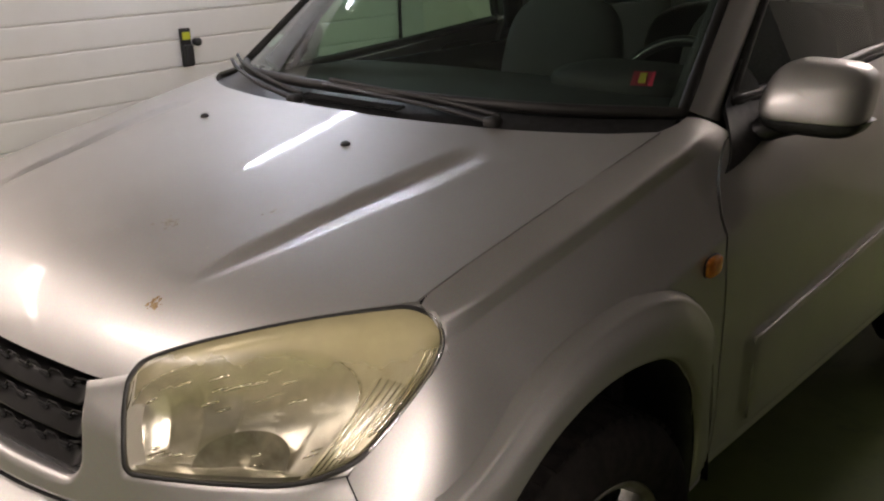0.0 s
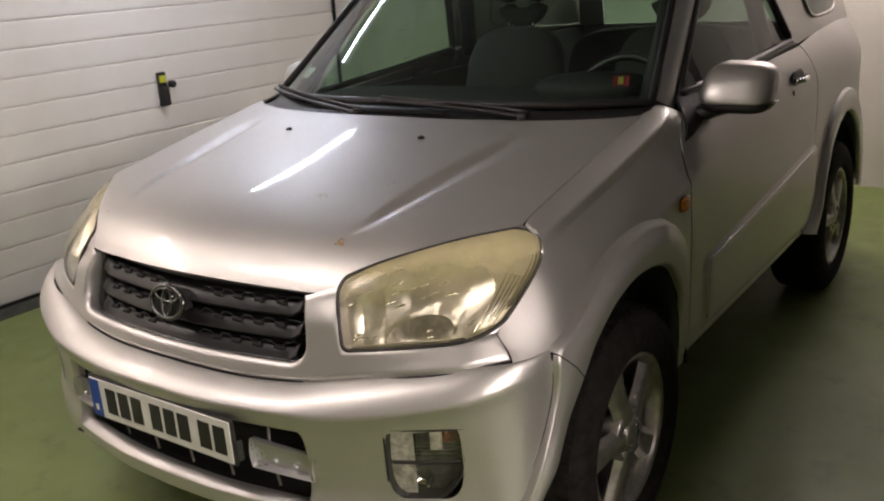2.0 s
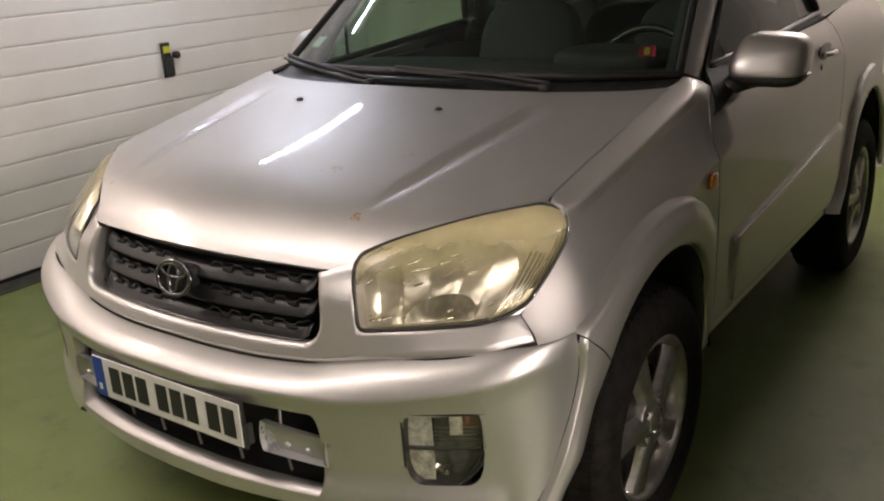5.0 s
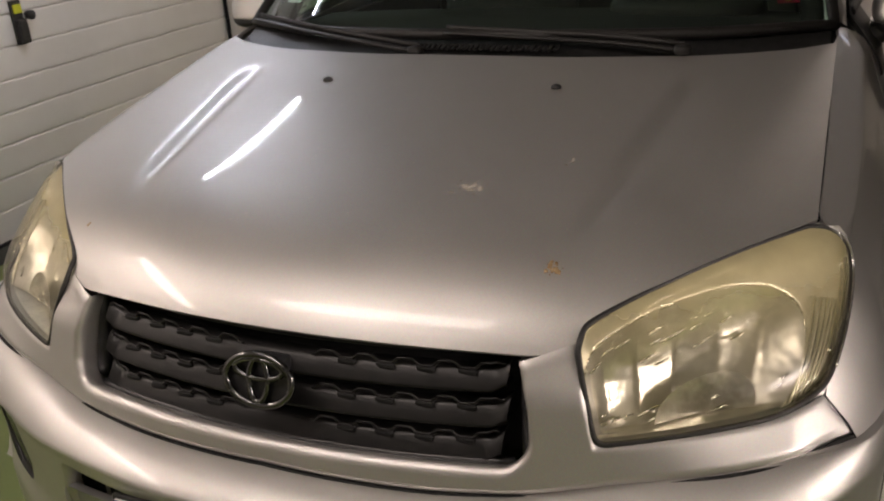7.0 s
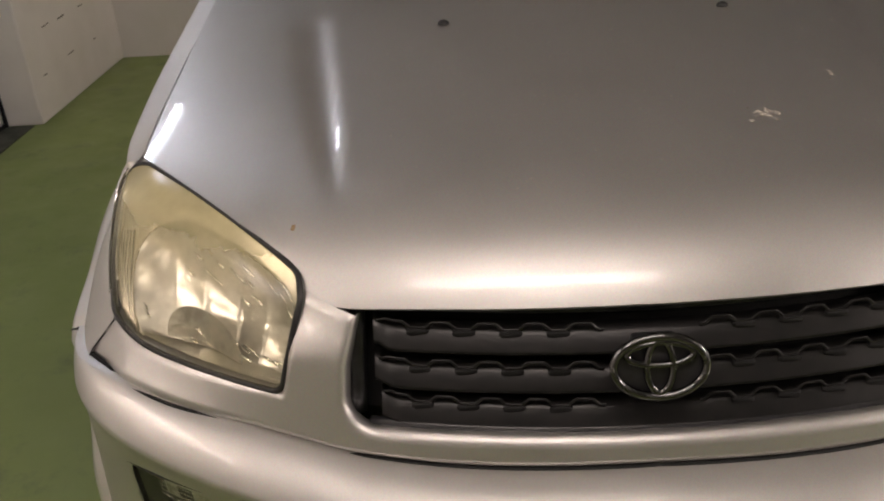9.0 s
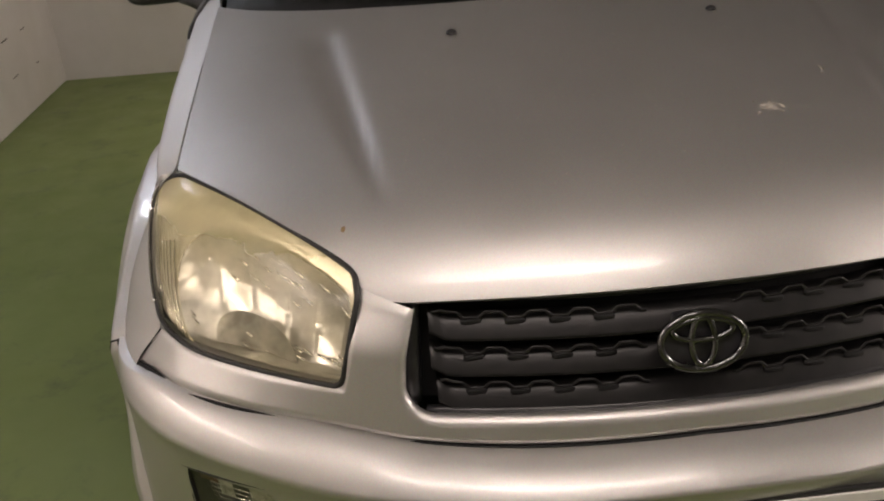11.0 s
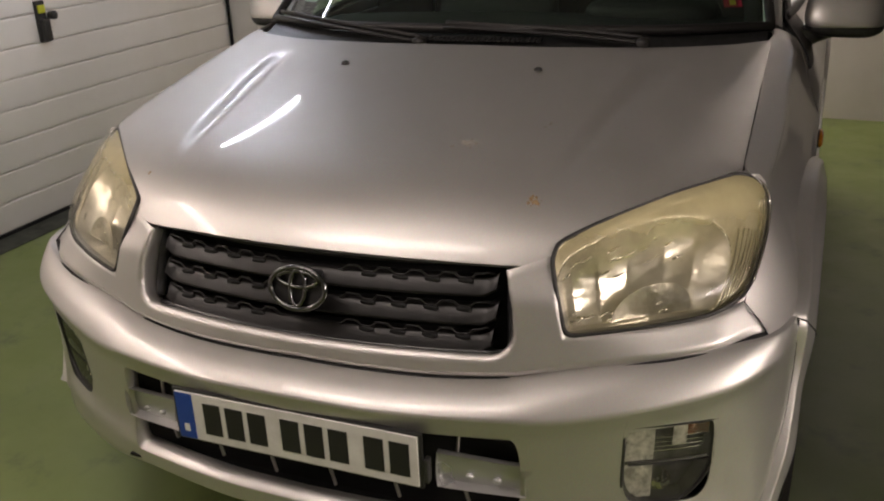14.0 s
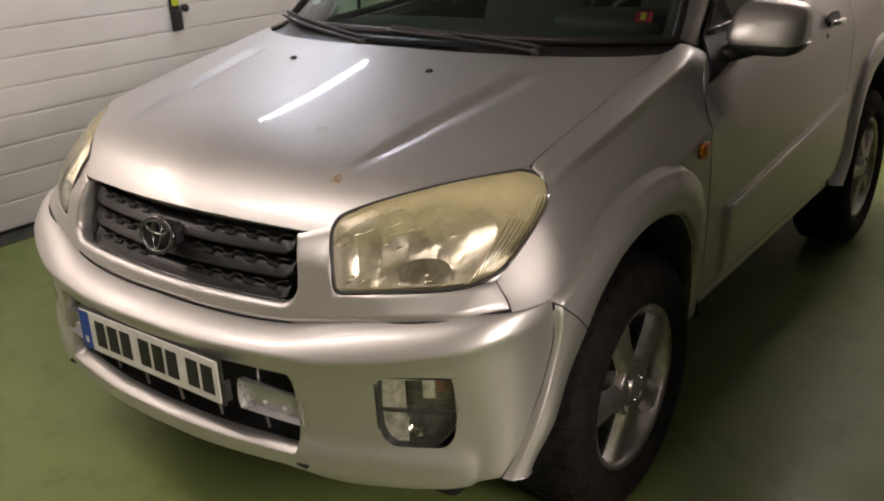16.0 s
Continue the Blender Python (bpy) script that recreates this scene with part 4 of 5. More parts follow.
def make_headlight(s):
    lamp = new("headlight")
    lamp.parent = car
    lamp["label"] = "yellowed headlight with a scratched clear cover"
    m = (lambda P: P) if s > 0 else flipx
    one = lambda name, P, material, label="", flip=False, lip=0.0, closed=False: skin(name, m(P), material, lamp, label, flip if s > 0 else not flip, lip, closed)
    P, Q = headlight_patch(), headlight_patch(bulge=0.014)
    nu, nv = P.shape[:2]
    aim = np.array([0.30, -0.90, 0.30])

    def at(u, v, depth):
        """Point behind the cover: u across, v up, both from 0 to 1."""
        u, v, depth = np.broadcast_arrays(np.asarray(u, float), np.asarray(v, float), np.asarray(depth, float))
        a, b = np.clip(u, 0, 1) * (nu - 1), np.clip(v, 0, 1) * (nv - 1)
        i, j = np.minimum(a.astype(int), nu - 2), np.minimum(b.astype(int), nv - 2)
        p, q = (a - i)[..., None], (b - j)[..., None]
        base = Q[i, j] * (1 - p) * (1 - q) + Q[i + 1, j] * p * (1 - q) + Q[i, j + 1] * (1 - p) * q + Q[i + 1, j + 1] * p * q
        return base - aim * depth[..., None]

    cover = one("cover", P, LENS, "yellowed hazy plastic cover")
    cover.visible_shadow = False
    # the main bowl: a wide dish, cut off by the lower edge of the lamp
    uc, vc, ru, rv = 0.36, 0.30, 0.385, 0.545
    w, r = np.linspace(0, 2 * math.pi, 144, endpoint=False)[:, None], np.linspace(0.0, 1, 44)[None]
    f = lambda x, p: np.sign(x) * np.abs(x) ** (2 / p)
    U, V = uc + ru * r * f(np.cos(w), 2.5), vc + rv * r * f(np.sin(w), 2.2)
    cut = np.clip(V, 0.04, 0.97)
    D = 0.012 + 0.062 * (1 - r ** 2.2) + 0.004 * np.cos(9 * w) * r ** 2 * (1 - r)
    step = np.floor(U * 9 + 0.5) / 9  # upright facets, each a little turned against the next
    D = D + 0.10 * (U - step) * (1 - r) ** 0.5 * np.where(np.floor(U * 9 + 0.5) % 2 > 0, 1, -0.6)
    one("reflector", at(np.clip(U, 0.04, 0.97), cut, D), SMOKY, "smoky mirror reflector bowl", flip=True, closed=True)
    # a low, dull half-disc in the bowl
    w2 = np.linspace(0.0, math.pi, 40)[:, None]
    k = np.linspace(0.02, 1, 10)[None]
    one("bowl_half_disc", at(0.47 + 0.15 * k * np.cos(w2), 0.05 + 0.27 * k * np.sin(w2), 0.036 + 0.022 * (1 - k)), HAZED, "dull half-disc low in the bowl", flip=True)
    # the pale surround
    a, b = np.meshgrid(np.linspace(0.02, 0.985, 110), np.linspace(0.02, 0.985, 80), indexing="ij")
    e = (np.abs((a - uc) / ru) ** 2.5 + np.abs((b - vc) / rv) ** 2.2)
    one("surround", at(a, b, 0.0125 + 0.08 * (1 - smooth01(e, 0.90, 0.995))), HOUSING, "champagne coloured inner surround")
    # beaded bright rim of the bowl
    t = np.linspace(-0.15, math.pi + 0.1, 260)
    rim = at(uc + ru * f(np.cos(t), 2.5), np.clip(vc + rv * f(np.sin(t), 2.2), 0.04, 0.97), 0.0115)
    tube("bowl_rim", m(rim), 0.0009 + 0.0007 * np.sin(t * 62), REFLECT, lamp, "beaded bright rim", n=6)
    # a fan of flutes from the bowl's rim to the outer corner, and the bright prism along the outer edge
    for i in range(11):
        q = i / 10
        v = np.linspace(0.03 + 0.03 * q, 0.62 - 0.10 * q, 12)
        u = 0.735 + 0.115 * q + 0.055 * (v - 0.03) * (0.4 + q)
        tube("flute", m(at(u, v, 0.0085)), 0.0011 + 0.0007 * np.sin(v * 55 + 2.4 * i) ** 2, REFLECT if i % 2 else HOUSING, lamp, "bright flute", n=6)
    v = np.linspace(0.20, 0.80, 18)
    one("corner_prism", at(0.915 + np.linspace(-0.028, 0.034, 7)[:, None] + 0.02 * (v[None] - 0.2), v[None], 0.012 - 0.009 * np.sin(np.linspace(0, math.pi, 7))[:, None]), REFLECT, "pale corner prism", flip=True)
    tube("prism_ridge", m(at(0.885 + 0.02 * (v - 0.2), v, 0.005)), 0.0024, REFLECT, lamp, "bright ridge", n=6)
    tube("prism_foot", m(at(np.linspace(0.90, 0.965, 6), 0.80 + 0 * np.linspace(0, 1, 6), 0.006)), 0.0020, REFLECT, lamp, "bright prism end", n=6)
    tube("top_ridge", m(at(np.linspace(0.30, 0.86, 20), np.linspace(0.90, 0.925, 20), 0.010)), 0.0012, HOUSING, lamp, "pale ridge", n=6)
    rng = random.Random(12)
    for i in range(34):  # small slanting mirror facets in the bowl, closest along its foot
        a, b = (rng.uniform(0.10, 0.70), rng.uniform(0.07, 0.20)) if i < 20 else (rng.uniform(0.10, 0.60), rng.uniform(0.45, 0.72))
        e = min(1.0, math.hypot((a - uc) / ru, (b - vc) / rv))
        h, d = rng.uniform(0.012, 0.034), 0.008 + 0.050 * (1 - e ** 2.2)
        tube("facet", m(at(np.array([a - h, a + h]), np.array([b - 0.45 * h, b + 0.55 * h]), np.array([d, d + 0.004]))), rng.uniform(0.0010, 0.0026), REFLECT, lamp, "mirror facet", n=5)
    for a, b in ((0.94, 0.90), (0.86, 0.88)):
        blob("lug", tuple(m(at(a, b, 0.008))), (0.007, 0.007, 0.012), REFLECT, lamp, "bright lug", nu=10, nv=8)
    edge = loop_of(P)
    tube("gasket", m(edge + np.array([0, 0.002, -0.001])), 0.0047, SEAL, lamp, "black rubber gasket", closed=True, n=6)
    tube("cover_edge", m(P[-1] + np.array([0.0045, -0.001, 0.0015])), 0.0020, CHROME, lamp, "pale cover edge", n=6)
    return lamp


for s in SIDES:
    make_headlight(s)


# ---- grille ----
def make_grille():
    g = new("grille")
    g.parent = car
    g["label"] = "black plastic grille with three louvres"
    x = np.linspace(-0.41, 0.41, 97)
    y0 = lambda x, z: 0.155 + 0.31 * x * x + 0.25 * (z - 0.75)
    # back sheet, near-black to paint the shade deep in the grille
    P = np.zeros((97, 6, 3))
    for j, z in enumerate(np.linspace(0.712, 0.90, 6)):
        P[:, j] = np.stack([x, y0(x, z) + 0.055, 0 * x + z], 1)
    skin("back_sheet", P, GAP, g, "near-black sheet for deep shade")
    # louvres: a broad sloping blade with a notched upper edge, a wavy rail behind it
    wave = lambda x, k=0.0: np.clip(np.sin((np.abs(x) - 0.012) * 2 * math.pi / 0.062 + k) * 2.2, -1, 1)
    for z, end in ((0.8390, 0.366), (0.7870, 0.368), (0.7370, 0.362)):
        for lo, hi in ((-end, end),):
            xs = np.linspace(lo, hi, 360)
            rise = 0.012 * smooth01(np.abs(xs), end - 0.035, end) ** 2  # the blade's end turns up
            w = wave(xs) * (1 - smooth01(np.abs(xs), end - 0.03, end - 0.012)) * smooth01(np.abs(xs), 0.056, 0.07)
            rows = [(0.040, 0.013, 0), (0.026, 0.0125, 0.05), (0.020, 0.0110, 0.2), (0.0165, 0.0075, 0.1), (0.010, 0.000, 0), (0.002, -0.0115, 0), (0.000, -0.0145, 0), (0.004, -0.0180, 0), (0.034, -0.0175, 0)]
            Q = np.zeros((len(xs), len(rows), 3))
            for j, (dy, dz, k) in enumerate(rows):
                Q[:, j] = np.stack([xs, y0(xs, z) + dy + 0.0010 * k * (1 - w), z + dz + rise + 0.0014 * k * (w - 1)], 1)
            skin("louvre", Q, LOUVRE, g, flip=True)
            for side in SIDES:
                run = np.linspace(0.062, end - 0.006, 180) * side
                up = 0.012 * smooth01(np.abs(run), end - 0.035, end) ** 2
                tube("zigzag_rail", np.stack([run, y0(run, z) + 0.0160, z + 0.0185 + up + 0.0046 * wave(run)], 1), 0.0021, LOUVRE, g, n=6)
                for k in range(1, 5):  # near-black blobs paint the shaded openings in the blade under the dips of the rail
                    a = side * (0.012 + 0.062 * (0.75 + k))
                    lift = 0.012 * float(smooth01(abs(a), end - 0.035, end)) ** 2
                    blob("slot_shade", (a, float(y0(a, z)) + 0.0150, z + 0.0090 + lift), (0.031, 0.009, 0.0085), GAP, g, "near-black blob for a shaded louvre opening", power=4, nu=12, nv=8)
    for s in SIDES:  # side frames and top rail
        xs = np.linspace(0.398, 0.388, 9) * s
        tube("side_frame", [(float(a), float(y0(a, z)) + 0.022, z) for a, z in zip(xs, np.linspace(0.725, 0.885, 9))], 0.012, SATIN, g)
    tube("top_rail", [(a, float(y0(a, 0.872)) + 0.026, 0.876 + 0.02 * a * a) for a in np.linspace(-0.39, 0.39, 41)], 0.009, SATIN, g, squash=0.8)
    tube("bottom_rail", [(a, float(y0(a, 0.720)) + 0.010, 0.718) for a in np.linspace(-0.38, 0.38, 41)], 0.008, SATIN, g)
    return g


make_grille()


def make_emblem():
    e = new("emblem")
    e.parent = car
    e["label"] = "oval chrome emblem"
    c, y = (0.0, 0.829), 0.136
    w = np.linspace(0, 2 * math.pi, 48, endpoint=False)
    lean = lambda z: y + 0.25 * (z - 0.829)
    ring = lambda a, b, dz=0.0: np.stack([a * np.cos(w), lean(c[1] + dz + b * np.sin(w)), c[1] + dz + b * np.sin(w)], 1)
    tube("outer_ring", ring(0.0585, 0.0385), 0.0056, DARKCHROME, e, closed=True, n=12)
    tube("upright_ring", ring(0.0165, 0.0335), 0.0046, DARKCHROME, e, closed=True, n=10)
    tube("level_ring", ring(0.042, 0.0145, 0.0165), 0.0046, DARKCHROME, e, closed=True, n=10)
    P = np.zeros((48, 6, 3))
    for j, q in enumerate(np.linspace(0.01, 1, 6)):
        P[:, j] = ring(0.0585 * q, 0.0385 * q)
        P[:, j, 1] += 0.008
    skin("backing_plate", P, SATIN, e, "dark backing", closed_u=True)
    box("pedestal", (-0.030, 0.147, 0.80), (0.030, 0.190, 0.850), SATIN, e, bevel=0.008)


make_emblem()


# ---- bumper fittings ----
def make_intake():
    k = new("lower_intake")
    k.parent = car
    k["label"] = "black intake mesh behind the number plate"
    # near-black boxes close the opening and stand in for its deep shade
    box("recess_back", (-0.47, 0.150, 0.372), (0.47, 0.165, 0.64), GAP, k, "near-black sheet for deep shade")
    box("recess_floor", (-0.46, 0.105, 0.374), (0.46, 0.150, 0.380), GAP, k, "near-black floor for deep shade")
    yb = lambda x: float(np.interp(abs(x), plan[:, 0], plan[:, 1]))
    for i, x in enumerate((-0.36, -0.225, -0.09, 0.045, 0.18, 0.315)):
        tube("slat", [(x + 0.012, yb(x) + 0.048, 0.605), (x, yb(x) + 0.056, 0.52), (x + 0.026, yb(x) + 0.050, 0.435)], 0.0035, ALLOY, k, "grey upright slat", n=6)
    for s in SIDES:
        xs = np.linspace(0.287, 0.4455, 14)
        P = np.zeros((14, 9, 3))
        for j, q in enumerate(np.linspace(0, 1, 9)):
            z = 0.556 - 0.066 * q
            P[:, j] = np.stack([xs, [yb(x) + 0.043 - 0.005 * math.sin(math.pi * q) for x in xs], z - 0.13 * (xs - 0.285) * (1 - 0.4 * q)], 1)
        skin("bright_bar", P if s > 0 else flipx(P), BRIGHT, k, "scuffed silver painted bar", flip=s < 0, lip=0.02)
        for x in (0.335, 0.385):
            for zz in (0.512,):
                b = blob("rivet", (s * (x + 0.012), yb(x) + 0.036, zz - 0.11 * (x - 0.285)), (0.016, 0.012, 0.012), BRIGHT, k, nu=12, nv=8, power=2)
    return k


make_intake()


def make_plate():
    p = new("number_plate")
    p.parent = car
    p["label"] = "white number plate with a blue band, lettering blanked to bars"
    y = 0.046
    box("plate", (-0.255, y, 0.505), (0.271, y + 0.006, 0.612), PLATE, p, bevel=0.002)
    box("plate_frame", (-0.262, y + 0.003, 0.500), (0.278, y + 0.012, 0.618), BLACK, p, "black plastic plate frame", bevel=0.003)
    box("blue_band", (-0.254, y - 0.0012, 0.507), (-0.214, y + 0.002, 0.610), BLUE, p, "blue country band")
    box("band_mark", (-0.240, y - 0.0018, 0.523), (-0.228, y, 0.540), PLATE, p)
    x = -0.190
    for n in (3, 3, 2):  # the groups of characters, as plain bars
        for i in range(n):
            box("bar", (x, y - 0.0012, 0.524), (x + 0.040, y + 0.001, 0.594), INK, p, "black bar")
            x += 0.0515
        x += 0.022
    box("plate_lamp_cap", (0.279, y + 0.002, 0.515), (0.289, y + 0.02, 0.565), BLACK, p, bevel=0.003)


make_plate()


def inset_at(x, z, inset):
    """Points that far behind the bumper's plan line."""
    k = np.interp(x, plan[:, 0], plan_s)
    p = plan_at(k) + plan_in(k) * inset
    return np.stack([p[..., 0], p[..., 1], 0 * p[..., 0] + z], -1)


def make_fog(s):
    f = new("fog_lamp")
    f.parent = car
    f["label"] = "bumper lamp with amber turn light above a fog light"
    m = (lambda P: P) if s > 0 else flipx
    def pane(z0, z1, inset, taper):
        P = np.zeros((20, 10, 3))
        for j, q in enumerate(np.linspace(0, 1, 10)):
            z = z0 + (z1 - z0) * q
            end = 0.775 - taper * max(0.0, (0.535 - z) / 0.09) ** 2
            x = 0.6215 + (end - 0.6215) * np.linspace(0, 1, 20)
            P[:, j] = inset_at(x, z, inset - 0.013 + 0.075 * (0.615 - z))
        return P
    for name, z0, z1, label in (("turn_light", 0.535, 0.618, "clear turn light"), ("fog_light", 0.446, 0.529, "clear fog light")):
        c = skin(name, m(pane(z0, z1, 0.034, 0.050)), CLEARLENS, f, label, flip=s < 0)
        c.visible_shadow = False
    # the pale backs paint in the glow of light within the lamp
    skin("lamp_back", m(pane(0.535, 0.618, 0.046, 0.0)[:8]), LIT_BACK, f, "lamp back painted pale as if lit inside", flip=s < 0)
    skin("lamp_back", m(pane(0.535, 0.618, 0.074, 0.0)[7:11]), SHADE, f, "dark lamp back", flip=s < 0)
    skin("lamp_back", m(pane(0.560, 0.618, 0.050, 0.0)[11:15]), LIT_BACK, f, "lamp back painted pale as if lit inside", flip=s < 0)
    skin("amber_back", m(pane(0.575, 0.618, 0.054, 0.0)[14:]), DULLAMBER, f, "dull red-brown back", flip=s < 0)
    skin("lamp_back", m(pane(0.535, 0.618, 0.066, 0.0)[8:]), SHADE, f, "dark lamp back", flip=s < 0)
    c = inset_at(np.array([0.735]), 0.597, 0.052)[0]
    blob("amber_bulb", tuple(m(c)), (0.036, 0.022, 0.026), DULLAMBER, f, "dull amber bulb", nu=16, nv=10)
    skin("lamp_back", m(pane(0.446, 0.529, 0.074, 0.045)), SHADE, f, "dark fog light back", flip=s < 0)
    skin("lit_side", m(pane(0.450, 0.526, 0.046, 0.0)[1:8]), LIT_BACK, f, "lamp side painted pale as if lit inside", flip=s < 0)
    xs = np.linspace(0.676, 0.768, 10)
    for i in range(4):
        tube("prism_line", m(inset_at(xs, 0.549 + 0.009 * i, 0.044)), 0.0011, REFLECT, f, "bright prism line", n=5)
    for i in range(3):
        x = np.array([0.630 + 0.013 * i] * 2)
        p = inset_at(x, 0.54, 0.050)
        p[1, 2] = 0.566
        tube("flute", m(p), 0.0050, REFLECT, f, n=8)
    D = bowl((0.664, 0.246, 0.482), (0.15, -0.97, 0.05), 0.026, 0.025, 24, 8)
    skin("reflector", m(D), REFLECT, f, "mirror bowl", flip=s < 0, closed_u=True)
    a, b = loop_of(pane(0.444, 0.620, 0.033, 0.050)), loop_of(pane(0.446, 0.618, 0.084, 0.030))
    skin("lamp_walls", m(np.stack([a, b], 1)), BLACK, f, "black lamp housing", closed_u=True)
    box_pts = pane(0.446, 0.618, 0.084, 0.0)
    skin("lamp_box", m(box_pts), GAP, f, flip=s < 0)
    x = np.linspace(0.634, 0.770, 20)
    tube("divider", m(inset_at(x, 0.532, 0.034)), 0.0036, BLACK, f, n=6)
    edge = loop_of(pane(0.444, 0.620, 0.033, 0.050))
    tube("rim", m(edge), 0.0042, BLACK, f, "black lamp rim", closed=True, n=6)


for s in SIDES:
    make_fog(s)


def side_marker(s):
    mk = new("side_marker")
    mk.parent = car
    mk["label"] = "small amber side marker"
    x, y, z = float(side_x(1.225, 0.887)), 1.225, 0.887
    blob("marker_lens", (s * (x + 0.004), y, z), (0.020, 0.058, 0.042), AMBER, mk, "amber lens", power=3.2, nu=24, nv=14)
    blob("marker_base", (s * (x + 0.000), y, z), (0.012, 0.061, 0.045), BLACK, mk, power=3.2, nu=24, nv=14)


for s in SIDES:
    side_marker(s)


# ---- cabin: doors, pillars, glass, roof ----
def upper_x(y, z):
    """Half width of the glasshouse above the belt."""
    return seam_x(y) - 0.30 * (z - seam_z(y)) - 0.05 * np.maximum(0, z - seam_z(y)) ** 2


def on_upper(yz, dx=0.0):
    yz = np.asarray(yz, float)
    return np.concatenate([upper_x(yz[..., 0], yz[..., 1])[..., None] + dx, yz], -1)


DOOR_END = 2.66


def make_door(s):
    d = new("door")
    d.parent = car
    d["label"] = "silver side door with a dark tinted window"
    m = (lambda P: P) if s > 0 else flipx
    nz = 70
    left = chain([(1.292, 0.435), (1.294, 0.6), (1.297, 0.80), (1.287, 0.905), (1.292, 0.985), (1.329, 1.050), (1.382, 1.088), (1.428, 1.102), (1.470, 1.138)], nz)
    right = chain([(DOOR_END - 0.06, 0.435), (DOOR_END, 0.62), (DOOR_END + 0.02, 0.9), (DOOR_END, 1.12), (DOOR_END - 0.02, 1.168)], nz)
    bottom = chain([left[0], right[0]], 60)
    low = 0.0 if s > 0 else 0.052  # the far belt line sits a little lower
    top = chain([left[-1], (1.8, 1.146 - low), (2.3, 1.160 - 0.6 * low), right[-1]], 60)
    G = coons(bottom, top, left, right)
    P = on_side(G)
    y, z = G[..., 0], G[..., 1]
    edge = 0.664 + 0.080 * (y - 1.45)
    lift = (1 - smooth01(z - edge, -0.006, 0.006)) * smooth01(y, 1.415, 1.44) * smooth01(z, 0.44, 0.46)
    P[..., 0] += 0.013 * lift
    skin("door_skin", m(P), PAINT, d, flip=s < 0, lip=0.015)
    ye = np.linspace(1.432, DOOR_END - 0.05, 40)
    bar = on_side(np.stack([ye, 0.662 + 0.080 * (ye - 1.45)], 1)) + np.array([0.0105, 0, 0])
    foot = on_side(np.stack([np.full(12, 1.432), np.linspace(0.662, 0.47, 12)], 1)) + np.array([0.0095, 0, 0])
    tube("moulding_edge", m(np.vstack([foot[::-1], bar[1:]])), 0.0042, PAINT, d, "rounded edge of the door moulding", n=8)
    # window: dark glass in a black frame
    gl = chain([(1.485 + low, 1.150 - low), (1.68, 1.33), (1.93, 1.545)], 20)
    gr = chain([(2.585, 1.192 - 0.5 * low), (2.50, 1.33), (2.375, 1.545)], 20)
    W = coons(chain([gl[0], (2.0, 1.166 - 0.85 * low), gr[0]], 40), chain([gl[-1], gr[-1]], 40), gl, gr)
    pane = skin("window_glass", m(on_upper(W, -0.012)), DARKGLASS if s > 0 else GLASS, d, "dark side window", flip=s < 0)
    pane.visible_shadow = False
    tube("window_frame", m(loop_of(on_upper(W, -0.004))), 0.017, BLACK, d, "black window frame", closed=True, n=8, squash=0.8)
    sill = on_upper(chain([(1.48 + low, 1.143 - low), (2.0, 1.157 - 0.85 * low), (2.60, 1.180 - 0.5 * low)], 30), 0.004)
    tube("window_seal", m(sill), 0.010, SEAL, d, "black belt seal", n=8)
    # mirror patch, arm and shell
    tri = [(1.330, 1.042), (1.385, 1.085), (1.462, 1.150), (1.55, 1.23), (1.60, 1.15), (1.52, 1.085)]
    q = np.array(tri)
    Q = coons(chain([q[0], q[5]], 10), chain([q[2], q[3]], 10), chain([q[0], q[1], q[2]], 10), chain([q[5], q[4], q[3]], 10))
    X = np.where(Q[..., 1] < seam_z(Q[..., 0]), side_x(Q[..., 0], Q[..., 1]), upper_x(Q[..., 0], Q[..., 1])) + 0.008
    skin("mirror_base", m(np.concatenate([X[..., None], Q], -1)), BLACK, d, "black mirror base", flip=s < 0, lip=0.01)
    return d


doors = {s: make_door(s) for s in SIDES}


